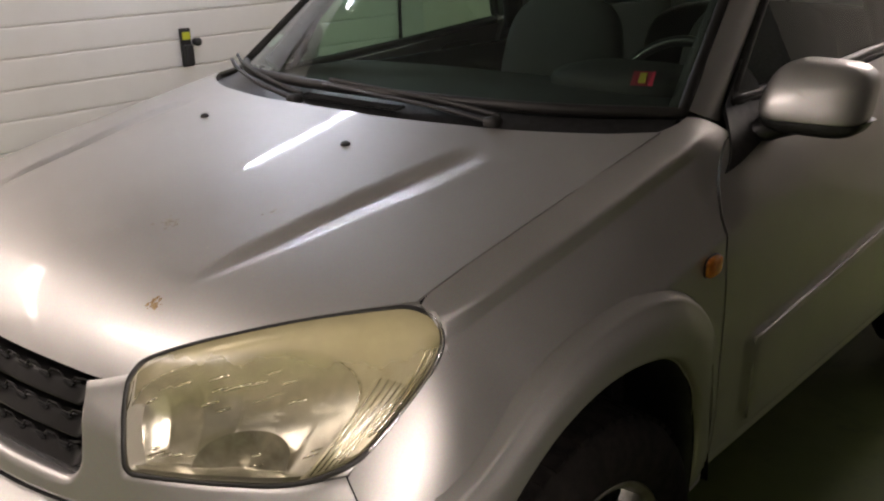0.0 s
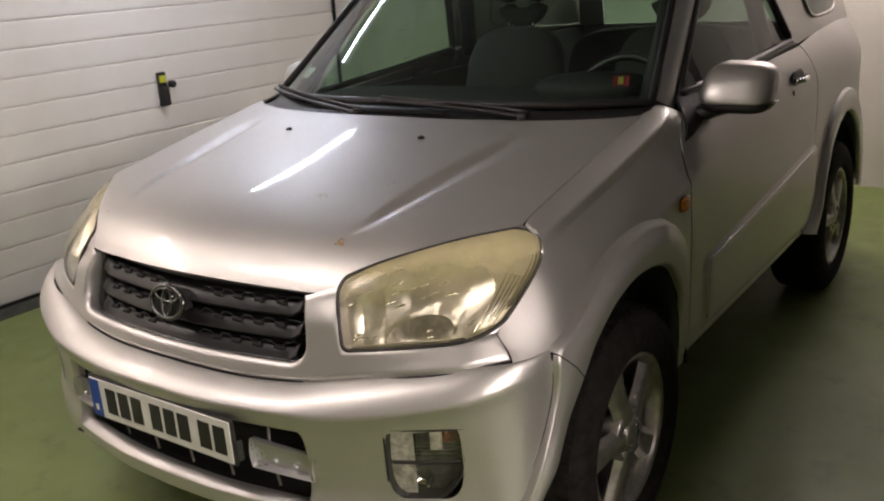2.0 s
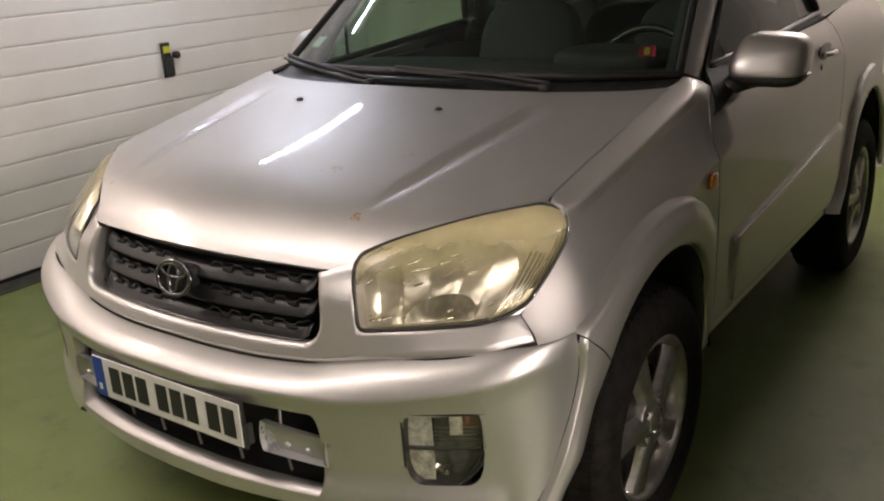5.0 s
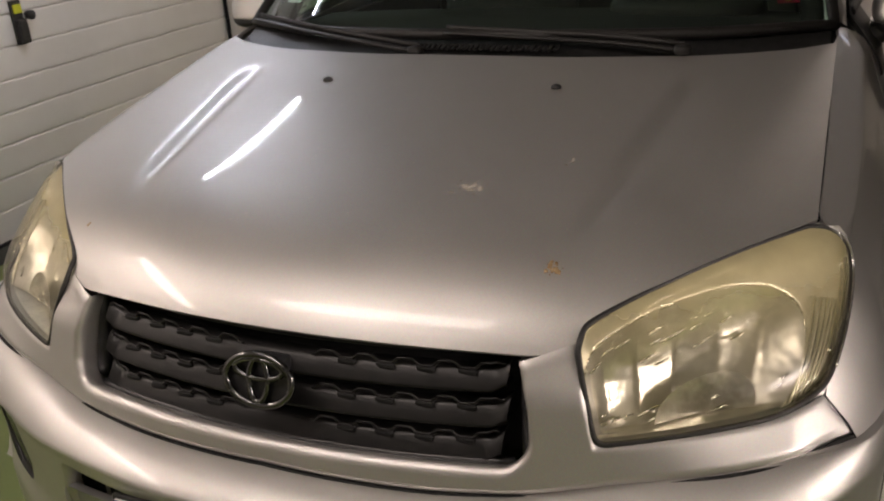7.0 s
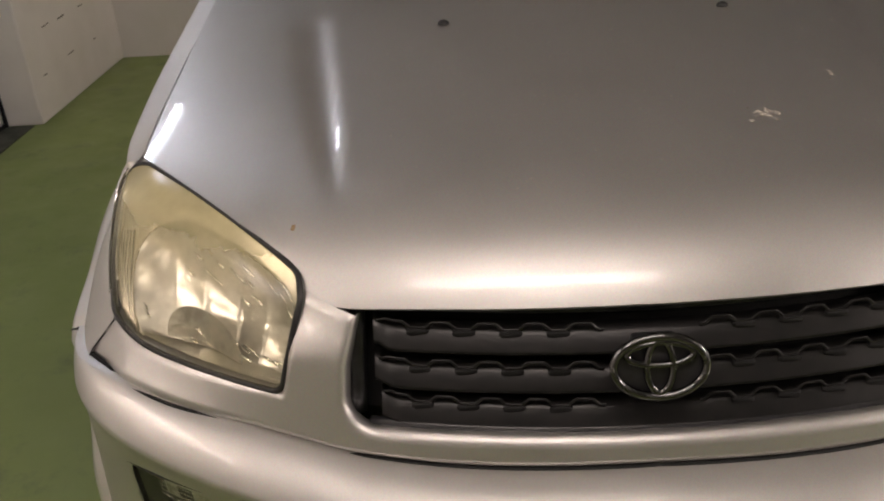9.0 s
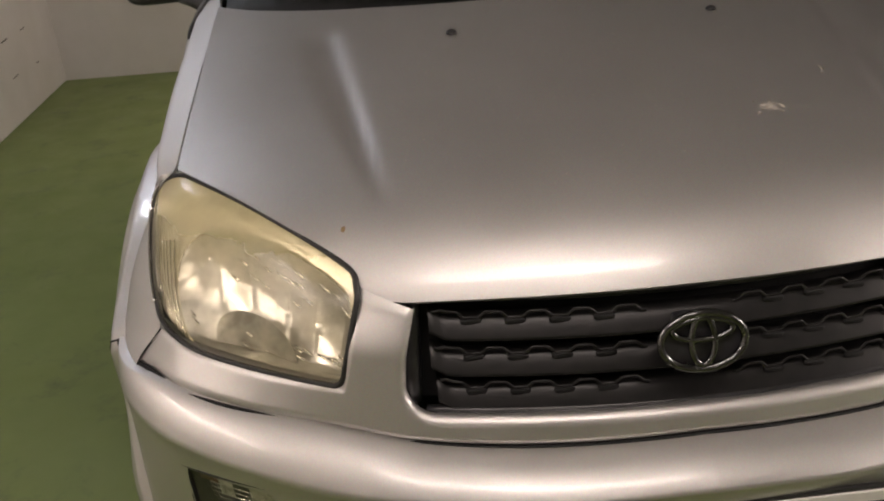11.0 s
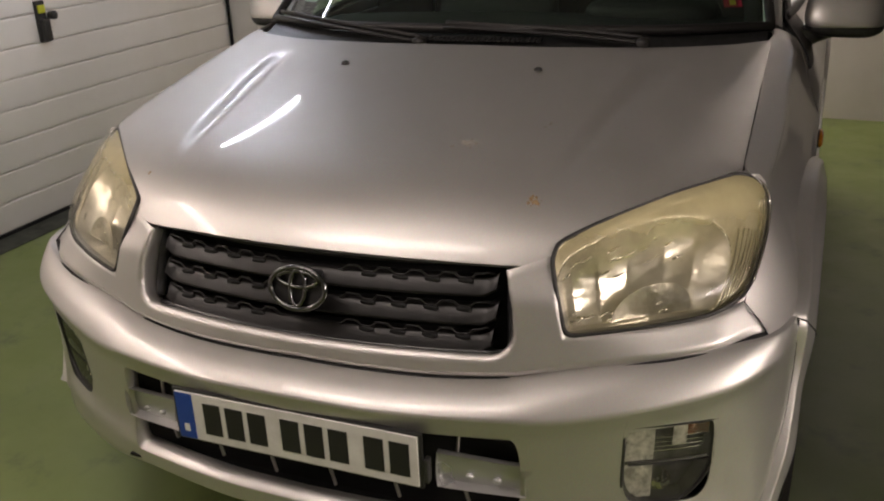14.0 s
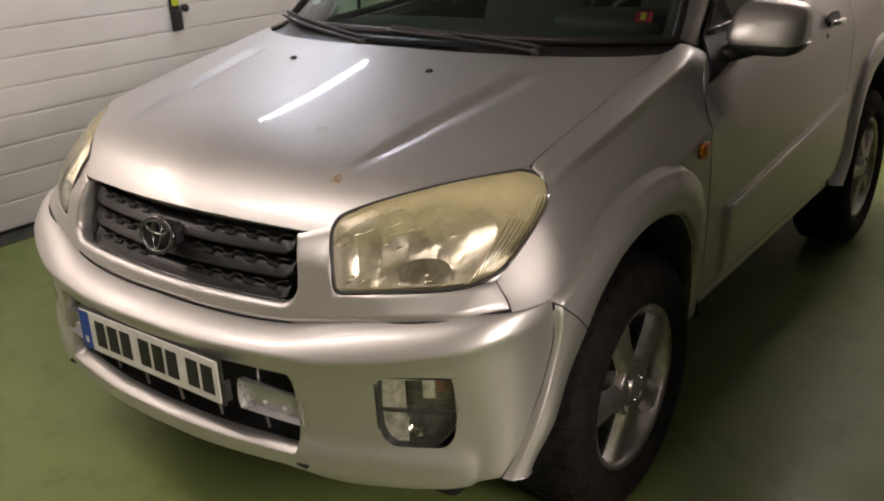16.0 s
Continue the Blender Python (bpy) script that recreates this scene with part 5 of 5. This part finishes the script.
def make_mirror(s):
    """Door mirror: a silver cap over a black lower shell."""
    mr = new("door_mirror")
    mr.parent = doors[s]
    mr["label"] = "silver capped door mirror"
    cx, cy, cz = 0.919, 1.585, 1.168
    nu, nv = 44, 20
    u, v = np.linspace(-math.pi, math.pi, nu, endpoint=False)[:, None], np.linspace(math.pi / 2, 0, nv)[None]
    f = lambda x, p: np.sign(x) * np.abs(x) ** (2 / p)
    # rounded rectangular outline that swells forwards from the mirror face
    X = cx + 0.106 * f(np.cos(v), 3.6) * f(np.cos(u), 4.0)
    Z = cz + 0.066 * f(np.cos(v), 3.6) * f(np.sin(u), 3.4) - 0.004 * (X - cx) / 0.11
    Y = cy - 0.085 * f(np.sin(v), 5.0) + 0.36 * (Z - cz) + 0.012 * (X - cx) / 0.112 + 0 * u
    high = np.maximum(0, Z - (cz + 0.014 + 0.14 * (X - cx)))
    Y = Y + 0.28 * high  # the upper part leans back from a slanting fold
    X = X + 0.020 * np.clip((Z - cz + 0.05) / 0.116, 0, 1) ** 1.4 * np.clip((cx + 0.03 - X) / 0.13, 0, 1)  # the inner edge slants
    P = np.stack([X, Y, Z], -1)
    shift = np.array([0, 0, 0]) if s > 0 else np.array([0.045, 0.150, -0.022])  # the far mirror is folded a little back
    m = (lambda A: A) if s > 0 else (lambda A: flipx(A + shift))
    cap = P.copy()
    cap[..., 2] = np.maximum(cap[..., 2], cz - 0.047)
    skin("mirror_cap", m(cap), PAINT, mr, "silver mirror cap", flip=s > 0, closed_u=True)
    B = P.copy()
    B[..., 2] = np.minimum(cz - 0.034, P[..., 2]) - 0.012
    B[..., 0] = cx + (P[..., 0] - cx) * 1.01
    B[..., 1] += 0.004
    skin("mirror_shell", m(B), BLACK, mr, "black lower shell", flip=s > 0, closed_u=True)
    face = P[:, -1].copy()
    F = np.stack([face * (1 - k) + face.mean(0) * k for k in np.linspace(0, 1, 4)], 1)
    F[..., 1] -= 0.006
    skin("mirror_glass", m(F), CHROME, mr, "mirror glass", flip=s < 0, closed_u=True)
    tube("mirror_arm", m(np.array([(0.800, 1.50, 1.085), (0.845, 1.55, 1.095), (0.90, 1.60, 1.105)]) - shift * np.array([[1.0], [0.5], [0.0]])), [0.040, 0.034, 0.030], BLACK, mr, "black mirror arm", n=12, squash=0.7)


for s in SIDES:
    make_mirror(s)


def make_handle(s):
    h = new("door_handle")
    h.parent = doors[s]
    h["label"] = "bright lever handle with a lock"
    y, z = 2.42, 1.062
    x = float(side_x(y, z))
    blob("handle_cup", (s * (x - 0.004), y, z), (0.016, 0.17, 0.085), BLACK, h, "dark handle cup", power=3)
    t = np.linspace(0, 1, 12)
    tube("handle_lever", [(s * (x + 0.012 + 0.018 * math.sin(math.pi * k)), y - 0.075 + 0.15 * k, z + 0.008) for k in t], 0.011, CHROME, h, "chrome lever", n=10)
    blob("handle_lock", (s * (x + 0.006), y - 0.085, z - 0.035), (0.016, 0.026, 0.026), CHROME, h, power=2, nu=16, nv=10)


for s in SIDES:
    make_handle(s)

# rear quarter with its wheel arch
R_OUT = [(2.62, 0.405), (2.735, 0.48), (2.79, 0.63), (2.885, 0.80), (3.03, 0.893), (3.18, 0.925), (3.33, 0.905), (3.46, 0.83), (3.545, 0.70), (3.59, 0.55), (3.60, 0.42)]
R_IN = [(2.72, 0.385), (2.795, 0.47), (2.845, 0.60), (2.925, 0.73), (3.04, 0.805), (3.165, 0.83), (3.29, 0.805), (3.40, 0.735), (3.475, 0.62), (3.51, 0.50), (3.515, 0.41)]


def make_quarter():
    top = chain([(DOOR_END - 0.015, 1.170), (3.0, 1.195), (3.4, 1.20), (3.82, 1.18)], 60)
    bottom = np.vstack([[(DOOR_END - 0.052, 0.435)], chain(R_OUT, 50), [(3.70, 0.42), (3.80, 0.45)]])
    s = np.r_[0, np.cumsum(np.linalg.norm(np.diff(bottom, axis=0), axis=1))]
    bottom = np.stack([np.interp(np.linspace(0, s[-1], 60), s, bottom[:, k]) for k in (0, 1)], 1)
    left = chain([bottom[0], (DOOR_END + 0.008, 0.62), (DOOR_END + 0.028, 0.9), (DOOR_END + 0.008, 1.12), top[0]], 36)
    right = chain([bottom[-1], (3.86, 0.8), (3.85, 1.0), top[-1]], 36)
    both("rear_quarter", on_side(coons(bottom, top, left, right)), PAINT, "silver rear quarter panel", lip=0.012)
    r_out = lambda O: side_x(O[:, 0], O[:, 1])
    r_in = lambda O: 0.908 + 0 * O[:, 0]
    both("wheel_arch_flare", flare_grid(R_OUT, R_IN, r_out, r_in, 60), PAINT, "silver wheel arch flare", lip=0.004)
    # upper quarter: pillar and roof side
    ul = chain([(2.60, 1.172), (2.52, 1.33), (2.39, 1.56), (2.36, 1.60)], 24)
    ur = chain([(3.82, 1.185), (3.80, 1.3), (3.68, 1.52), (3.62, 1.60)], 24)
    U = coons(chain([ul[0], (2.8, 1.183), (3.0, 1.193), (3.4, 1.198), ur[0]], 50), chain([ul[-1], (3.0, 1.605), ur[-1]], 50), ul, ur)
    both("upper_quarter", on_upper(U), PAINT, "silver rear pillar panel", lip=0.01)
    ql = chain([(2.90, 1.28), (2.86, 1.40), (2.83, 1.52)], 14)
    qr = chain([(3.46, 1.28), (3.50, 1.38), (3.44, 1.52)], 14)
    Q = coons(chain([ql[0], (3.0, 1.255), (3.35, 1.255), qr[0]], 30), chain([ql[-1], qr[-1]], 30), ql, qr)
    for ob in both("quarter_window", on_upper(Q, 0.004), DARKGLASS, "fixed rear side window"):
        pass
    for s in SIDES:
        L = loop_of(on_upper(Q, 0.004))
        tube("quarter_seal", L if s > 0 else flipx(L), 0.008, ALLOY, car, "grey window seal", closed=True, n=6)


make_quarter()


def make_glasshouse():
    # windscreen
    base = [(-0.742, 1.335, 1.146), (-0.50, 1.185, 1.155), (-0.2, 1.115, 1.160), (0, 1.105, 1.161), (0.2, 1.115, 1.160), (0.50, 1.185, 1.155), (0.742, 1.335, 1.146)]
    head = [(-0.622, 1.900, 1.592), (-0.3, 1.80, 1.618), (0, 1.775, 1.625), (0.3, 1.80, 1.618), (0.622, 1.900, 1.592)]
    b, h = chain(base, 50), chain(head, 50)
    v = np.linspace(0, 1, 24)
    P = b[:, None] * (1 - v)[None, :, None] + h[:, None] * v[None, :, None]
    bow = 0.03 * np.sin(math.pi * v)[None] * (1 - (np.abs(np.linspace(-1, 1, 50)) ** 2))[:, None]
    P[..., 1] -= bow * 0.6
    P[..., 2] += bow * 0.8
    ws = skin("windscreen", P, GLASS, car, "clear laminated windscreen")
    ws.visible_shadow = False
    tube("windscreen_seal", loop_of(P), 0.013, SEAL, car, "black windscreen seal", closed=True, n=8)
    band = P[:, :3].copy()
    band[..., 2] -= 0.002
    # pillars
    for s in SIDES:
        outer = chain([(0.764, 1.458, 1.112), (0.728, 1.70, 1.335), (0.680, 1.955, 1.560), (0.655, 2.02, 1.600)], 24)
        inner = chain([(0.748, 1.345, 1.152), (0.705, 1.58, 1.345), (0.632, 1.895, 1.592), (0.615, 1.96, 1.615)], 24)
        k = np.linspace(0, 1, 8)
        A = inner[:, None] * (1 - k)[None, :, None] + outer[:, None] * k[None, :, None]
        A[..., 0] += 0.012 * np.sin(math.pi * k)[None]
        A[..., 1] -= 0.010 * np.sin(math.pi * k)[None]
        skin("a_pillar", A if s > 0 else flipx(A), PAINT, car, "silver windscreen pillar", flip=s > 0, lip=0.03)
    # roof
    y = np.linspace(0, 1, 40)
    x = np.linspace(-1, 1, 41)
    R = np.zeros((41, 40, 3))
    for i, a in enumerate(x):
        ys = 1.775 + 0.19 * abs(a) ** 2.4 + (3.66 - 1.775 - 0.19 * abs(a) ** 2.4) * y
        half = 0.655 + 0.03 * np.sin(math.pi * y)
        R[i, :, 0] = a * half
        R[i, :, 1] = ys
        R[i, :, 2] = 1.628 + 0.045 * np.sin(math.pi * np.clip(y * 0.9 + 0.05, 0, 1)) - 0.035 * abs(a) ** 3
    skin("roof", R, PAINT, car, "silver roof", lip=0.04)
    # tail: gate, rear glass, bumper
    w = np.linspace(-1, 1, 31)
    T = np.zeros((31, 12, 3))
    for j, z in enumerate(np.linspace(0.45, 1.17, 12)):
        T[:, j] = np.stack([w * (0.80 - 0.05 * smooth01(z, 0.9, 1.2)), 3.90 - 0.06 * np.abs(w) ** 3 - 0.02 * (z - 0.7) ** 2 + 0 * w, 0 * w + z], 1)
    skin("tailgate", T, PAINT, car, "silver tailgate", flip=True, lip=0.02)
    G = np.zeros((31, 10, 3))
    for j, z in enumerate(np.linspace(1.17, 1.60, 10)):
        q = (z - 1.17) / 0.43
        G[:, j] = np.stack([w * (0.74 - 0.12 * q), 3.885 - 0.26 * q - 0.05 * np.abs(w) ** 3 + 0 * w, 0 * w + z], 1)
    pane = skin("rear_window", G[3:-3], GLASS, car, "clear rear window", flip=True)
    pane.visible_shadow = False
    for k in ((0, 4), (-4, None)):
        skin("rear_pillar", G[k[0]:k[1]], PAINT, car, "silver rear pillar", flip=True, lip=0.02)
    tube("rear_bumper", chain([(-0.76, 3.66, 0.52), (-0.73, 3.80, 0.52), (-0.55, 3.88, 0.52), (0, 3.90, 0.52), (0.55, 3.88, 0.52), (0.73, 3.80, 0.52), (0.76, 3.66, 0.52)], 50), 0.09, PAINT, car, "silver rear bumper", n=14, squash=1.1)


make_glasshouse()


def make_cowl():
    """Black panel between bonnet and windscreen."""
    x = np.linspace(-0.738, 0.738, 70)
    a = np.abs(x)
    y0 = rear_edge(a) - 0.010
    ws = chain([(0, 1.105), (0.2, 1.115), (0.50, 1.185), (0.742, 1.335), (0.80, 1.39)], 60)
    y1 = np.interp(a, ws[:, 0], ws[:, 1]) + 0.02
    v = np.linspace(0, 1, 8)
    Y = y0[:, None] + (y1 - y0)[:, None] * v[None]
    Z = (hood_z(x, y0) - 0.014)[:, None] * (1 - v)[None] + (1.148 + 0 * x)[:, None] * v[None] - 0.012 * np.sin(math.pi * v)[None]
    skin("cowl_panel", np.stack([np.repeat(x[:, None], 8, 1), Y, Z], -1), BLACK, car, "black cowl panel below the windscreen", lip=0.03)
    for i in range(26):  # air slots
        xc = -0.13 + 0.013 * i
        yc = float(np.interp(abs(xc), a[35:], (y0 + 0.6 * (y1 - y0))[35:]))
        part("cowl_slot", box_bm(0.009, 0.030, 0.006, 0.002, 1), GAP, car).matrix_world = pose(xc, yc, 1.1395, 8, 0, 0)


make_cowl()


def make_wipers():
    for pts in (((0.46, 1.085, 1.138), (0.30, 1.085, 1.152), (0.10, 1.080, 1.162), (-0.07, 1.085, 1.168)), ((-0.12, 1.035, 1.136), (-0.30, 1.066, 1.154), (-0.50, 1.140, 1.166), (-0.67, 1.235, 1.170))):
        w = new("wiper")
        w.parent = car
        w["label"] = "black wiper arm and blade at rest"
        c = chain(pts, 24)
        tube("wiper_arm", c, np.linspace(0.009, 0.005, 24), SEAL, w, n=8, squash=0.7)
        d = c + np.array([0, 0.022, 0.008])
        tube("wiper_blade", d, 0.0045, SEAL, w, "rubber blade", n=6, squash=1.6)
        blob("wiper_cap", tuple(c[0]), (0.036, 0.04, 0.026), SEAL, w, nu=16, nv=10)


make_wipers()


def stickers():
    """Small prints inside the windscreen."""
    def decal(name, x, y, z, w, h, rx, material, parent, label=""):
        ob = part(name, box_bm(w, h, 0.0012), material, parent, label)
        ob.matrix_world = pose(x, y, z, rx, 0, 18 if x > 0 else -18)
        return ob
    st = new("windscreen_sticker")
    st.parent = car
    st["label"] = "red and yellow sticker inside the windscreen"
    decal("red_print", 0.640, 1.352, 1.205, 0.046, 0.040, 38, RED, st)
    decal("yellow_print", 0.640, 1.3505, 1.2065, 0.015, 0.028, 38, YELLOW, st)
    t = new("windscreen_sticker")
    t.parent = car
    t["label"] = "pale green permit sticker inside the windscreen"
    decal("pale_print", -0.600, 1.345, 1.215, 0.050, 0.050, 38, PALE, t)


stickers()


# ---- cabin fittings ----
def seat(x, y, z, w):
    s = new("seat")
    s.parent = car
    s["label"] = "dark grey cloth seat with a headrest"
    blob("cushion", (x, y - 0.26, z), (w, 0.50, 0.16), CLOTH, s, power=4)
    blob("backrest", (x, y + 0.04, z + 0.33), (w, 0.15, 0.66), CLOTH, s, power=3.4, tilt=-14)
    w_ = np.linspace(0, 2 * math.pi, 28, endpoint=False)
    ring = np.stack([x + 0.085 * np.sign(np.cos(w_)) * np.abs(np.cos(w_)) ** 0.7, 0 * w_ + y + 0.155, z + 0.755 + 0.062 * np.sin(w_)], 1)
    tube("headrest", ring, 0.042, CLOTH, s, "open ring headrest", closed=True, n=10)
    for k in (-0.06, 0.06):
        tube("headrest_post", [(x + k, y + 0.125, z + 0.62), (x + k, y + 0.15, z + 0.71)], 0.007, CHROME, s, n=8)


for x in (-0.37, 0.37):
    seat(x, 2.38, 0.62, 0.50)


def cabin():
    b = chain([(-0.72, 1.40, 1.105), (-0.4, 1.25, 1.118), (0, 1.20, 1.122), (0.4, 1.25, 1.118), (0.72, 1.40, 1.105)], 40)
    rows = [b]
    for dy, dz in ((0.18, 0.004), (0.34, 0.000), (0.42, -0.03), (0.45, -0.10), (0.42, -0.30), (0.36, -0.5)):
        r = b.copy()
        r[:, 1] = 1.40 + dy + 0.3 * (b[:, 1] - 1.40) * (1 if dy < 0.3 else 0.4)
        r[:, 2] += dz
        rows.append(r)
    skin("dashboard", np.stack(rows, 1), DASH, car, "dark grey dashboard")
    blob("instrument_hood", (0.37, 1.72, 1.125), (0.40, 0.26, 0.10), DASH, car, "instrument hood", power=3)
    st = new("steering_wheel")
    st.parent = car
    st["label"] = "black steering wheel"
    c, tilt = np.array((0.37, 1.93, 1.035)), radians(62)
    w = np.linspace(0, 2 * math.pi, 48, endpoint=False)
    up = np.array((0, math.cos(tilt), math.sin(tilt)))
    ring = c + 0.185 * (np.cos(w)[:, None] * np.array((1, 0, 0)) + np.sin(w)[:, None] * up)
    tube("wheel_rim", ring, 0.015, SATIN, st, closed=True, n=10)
    blob("wheel_hub", tuple(c), (0.17, 0.07, 0.13), DASH, st, power=3)
    for k in (-0.3, math.pi + 0.3, -math.pi / 2):
        e = c + 0.18 * (math.cos(k) * np.array((1, 0, 0)) + math.sin(k) * up)
        tube("wheel_spoke", [tuple(c), tuple(e)], 0.018, DASH, st, n=8)
    box("cabin_floor", (-0.80, 0.95, 0.36), (0.80, 3.85, 0.40), GAP, car, "dark cabin floor")
    box("bulkhead", (-0.74, 1.12, 0.40), (0.74, 1.16, 1.09), GAP, car, "dark engine bulkhead")
    box("engine_block", (-0.50, 0.46, 0.36), (0.50, 1.10, 0.84), GAP, car, "dark engine mass", bevel=0.05)
    blob("rear_bench", (0, 3.05, 0.66), (1.10, 0.50, 0.20), CLOTH, car, "dark grey rear bench", power=4)
    blob("bench_back", (0, 3.32, 0.92), (1.10, 0.16, 0.56), CLOTH, car, "dark grey bench back", power=4, tilt=-14)
    for s in SIDES:  # inner door linings and inner pillars
        box("door_lining", (min(s * 0.735, s * 0.76), 1.46, 0.42), (max(s * 0.735, s * 0.76), 2.62, 1.135 if s > 0 else 1.085), DASH, car, "dark door lining", bevel=0.008)
        box("quarter_lining", (min(s * 0.70, s * 0.74), 2.64, 0.42), (max(s * 0.70, s * 0.74), 3.80, 1.17), DASH, car, "dark side lining", bevel=0.008)
        tube("inner_pillar", [(s * 0.70, 1.40, 1.13), (s * 0.665, 1.62, 1.33), (s * 0.60, 1.88, 1.57)], 0.028, DASH, car, "dark inner pillar", n=8)
        tube("belt", [(s * 0.70, 2.58, 1.15), (s * 0.665, 2.52, 1.35), (s * 0.60, 2.42, 1.58)], 0.05, DASH, car, "dark centre pillar trim", n=8, squash=0.6)
    L = np.zeros((21, 12, 3))
    for j, y in enumerate(np.linspace(1.86, 3.62, 12)):
        a = np.linspace(-1, 1, 21)
        L[:, j] = np.stack([a * 0.62, 0 * a + y, 1.598 - 0.03 * np.abs(a) ** 3], 1)
    skin("headliner", L, mat("headliner_cloth", (0.30, 0.29, 0.27), 0.95), car, "grey roof lining", flip=True)
    blob("rear_view_mirror", (0, 1.80, 1.52), (0.22, 0.03, 0.06), BLACK, car, "black interior mirror", power=4)
    # underside
    box("underbody", (-0.72, 0.30, 0.27), (0.72, 3.70, 0.36), GAP, car, "dark underbody", bevel=0.03)
    for s in SIDES:
        box("sill", (min(s * 0.70, s * 0.868), 1.24, 0.395), (max(s * 0.70, s * 0.866), 2.74, 0.430), PAINT, car, "silver door sill", bevel=0.012)


cabin()


# ---- wheels ----
def make_wheel(x, y, s, steer=0.0):
    w = new("wheel")
    w.parent = car
    w["label"] = "five-spoke alloy wheel with a black tyre"
    R = WHEEL_Z
    # all wheels are built round their own centre; x points out of the car
    prof = [(-0.19, 0.215), (-0.215, 0.24), (-0.225, 0.285), (-0.205, 0.325), (-0.18, R - 0.004), (-0.12, R), (-0.06, R), (-0.02, R - 0.006), (0.004, 0.326), (0.018, 0.300), (0.024, 0.27), (0.018, 0.24), (0.006, 0.222), (-0.004, 0.216)]
    t = lathe("tyre", prof, RUBBER, w, "black rubber tyre", n=72)
    # tread blocks
    verts, faces = [], []
    for i in range(60):
        for k, (a, b) in enumerate(((-0.19, -0.135), (-0.125, -0.075), (-0.065, -0.008))):
            th = 2 * math.pi * (i + 0.33 * k) / 60
            for r in (R - 0.012, R + 0.003):
                for aa in (a, b):
                    for tt in (th, th + 0.072):
                        rr = r - (0.006 if (aa == -0.19 or aa == -0.008) else 0)
                        verts.append((aa, rr * math.cos(tt), rr * math.sin(tt)))
            o = len(verts) - 8
            faces += [(o + 4, o + 5, o + 7, o + 6), (o, o + 1, o + 5, o + 4), (o + 2, o + 6, o + 7, o + 3), (o, o + 4, o + 6, o + 2), (o + 1, o + 3, o + 7, o + 5)]
    tread = link_mesh("tread", verts, faces, RUBBER, w, "tread blocks", smooth=False)
    tread["kind"] = "stuff"
    rim_prof = [(-0.004, 0.2175), (0.004, 0.221), (0.006, 0.214), (0.000, 0.206), (-0.012, 0.200), (-0.06, 0.192), (-0.17, 0.186), (-0.19, 0.200)]
    lathe("rim", rim_prof, ALLOY, w, "silver alloy rim", n=72)
    lathe("brake_disc", [(-0.11, 0.0), (-0.11, 0.150), (-0.125, 0.150), (-0.125, 0.0)], mat("brake_steel", (0.10, 0.09, 0.085), 0.5, 0.6), w, "dark brake disc")
    lathe("hub", [(-0.06, 0.080), (-0.006, 0.078), (0.004, 0.070), (-0.010, 0.062), (-0.012, 0.038), (0.002, 0.034), (0.007, 0.028), (0.008, 0.0)], ALLOY, w, "alloy hub", n=40)
    for i in range(5):
        th = 2 * math.pi * i / 5 + 0.628
        c, d = np.array((0, math.cos(th), math.sin(th))), np.array((0, -math.sin(th), math.cos(th)))
        rr = np.linspace(0.045, 0.199, 12)
        G = np.zeros((12, 9, 3))
        for a, r in enumerate(rr):
            k = (r - 0.045) / 0.163
            half = 0.036 + 0.016 * k - 0.006 * math.sin(math.pi * k)
            for b, q in enumerate(np.linspace(-1, 1, 9)):
                crown = 0.008 - 0.014 * k - 0.028 * max(0, abs(q) - 0.6) / 0.4 - 0.006 * (1 - abs(q)) * math.sin(math.pi * k)
                G[a, b] = np.array((crown, 0, 0)) + c * r + d * half * q
        skin("spoke", G, ALLOY, w, "broad alloy spoke", lip=0.035)
        th2 = th + math.pi / 5
        blob("lug_nut", tuple(np.array((-0.008, 0, 0)) + 0.050 * np.array((0, math.cos(th2), math.sin(th2)))), (0.022, 0.020, 0.020), CHROME, w, nu=10, nv=8, power=2)
    w.matrix_world = Matrix.Translation((x * s, y, R)) @ Matrix.Rotation(radians(steer), 4, "Z") @ Matrix.Rotation(0 if s > 0 else math.pi, 4, "Z")
    return w


def wheels():
    first = make_wheel(0.882, WHEEL_F, 1)
    for x, y, turn in ((-0.882, WHEEL_F, math.pi), (0.882, WHEEL_R, 0), (-0.882, WHEEL_R, math.pi)):
        copy_thing(first, Matrix.Translation((x, y, WHEEL_Z)) @ Matrix.Rotation(turn, 4, "Z"))


wheels()
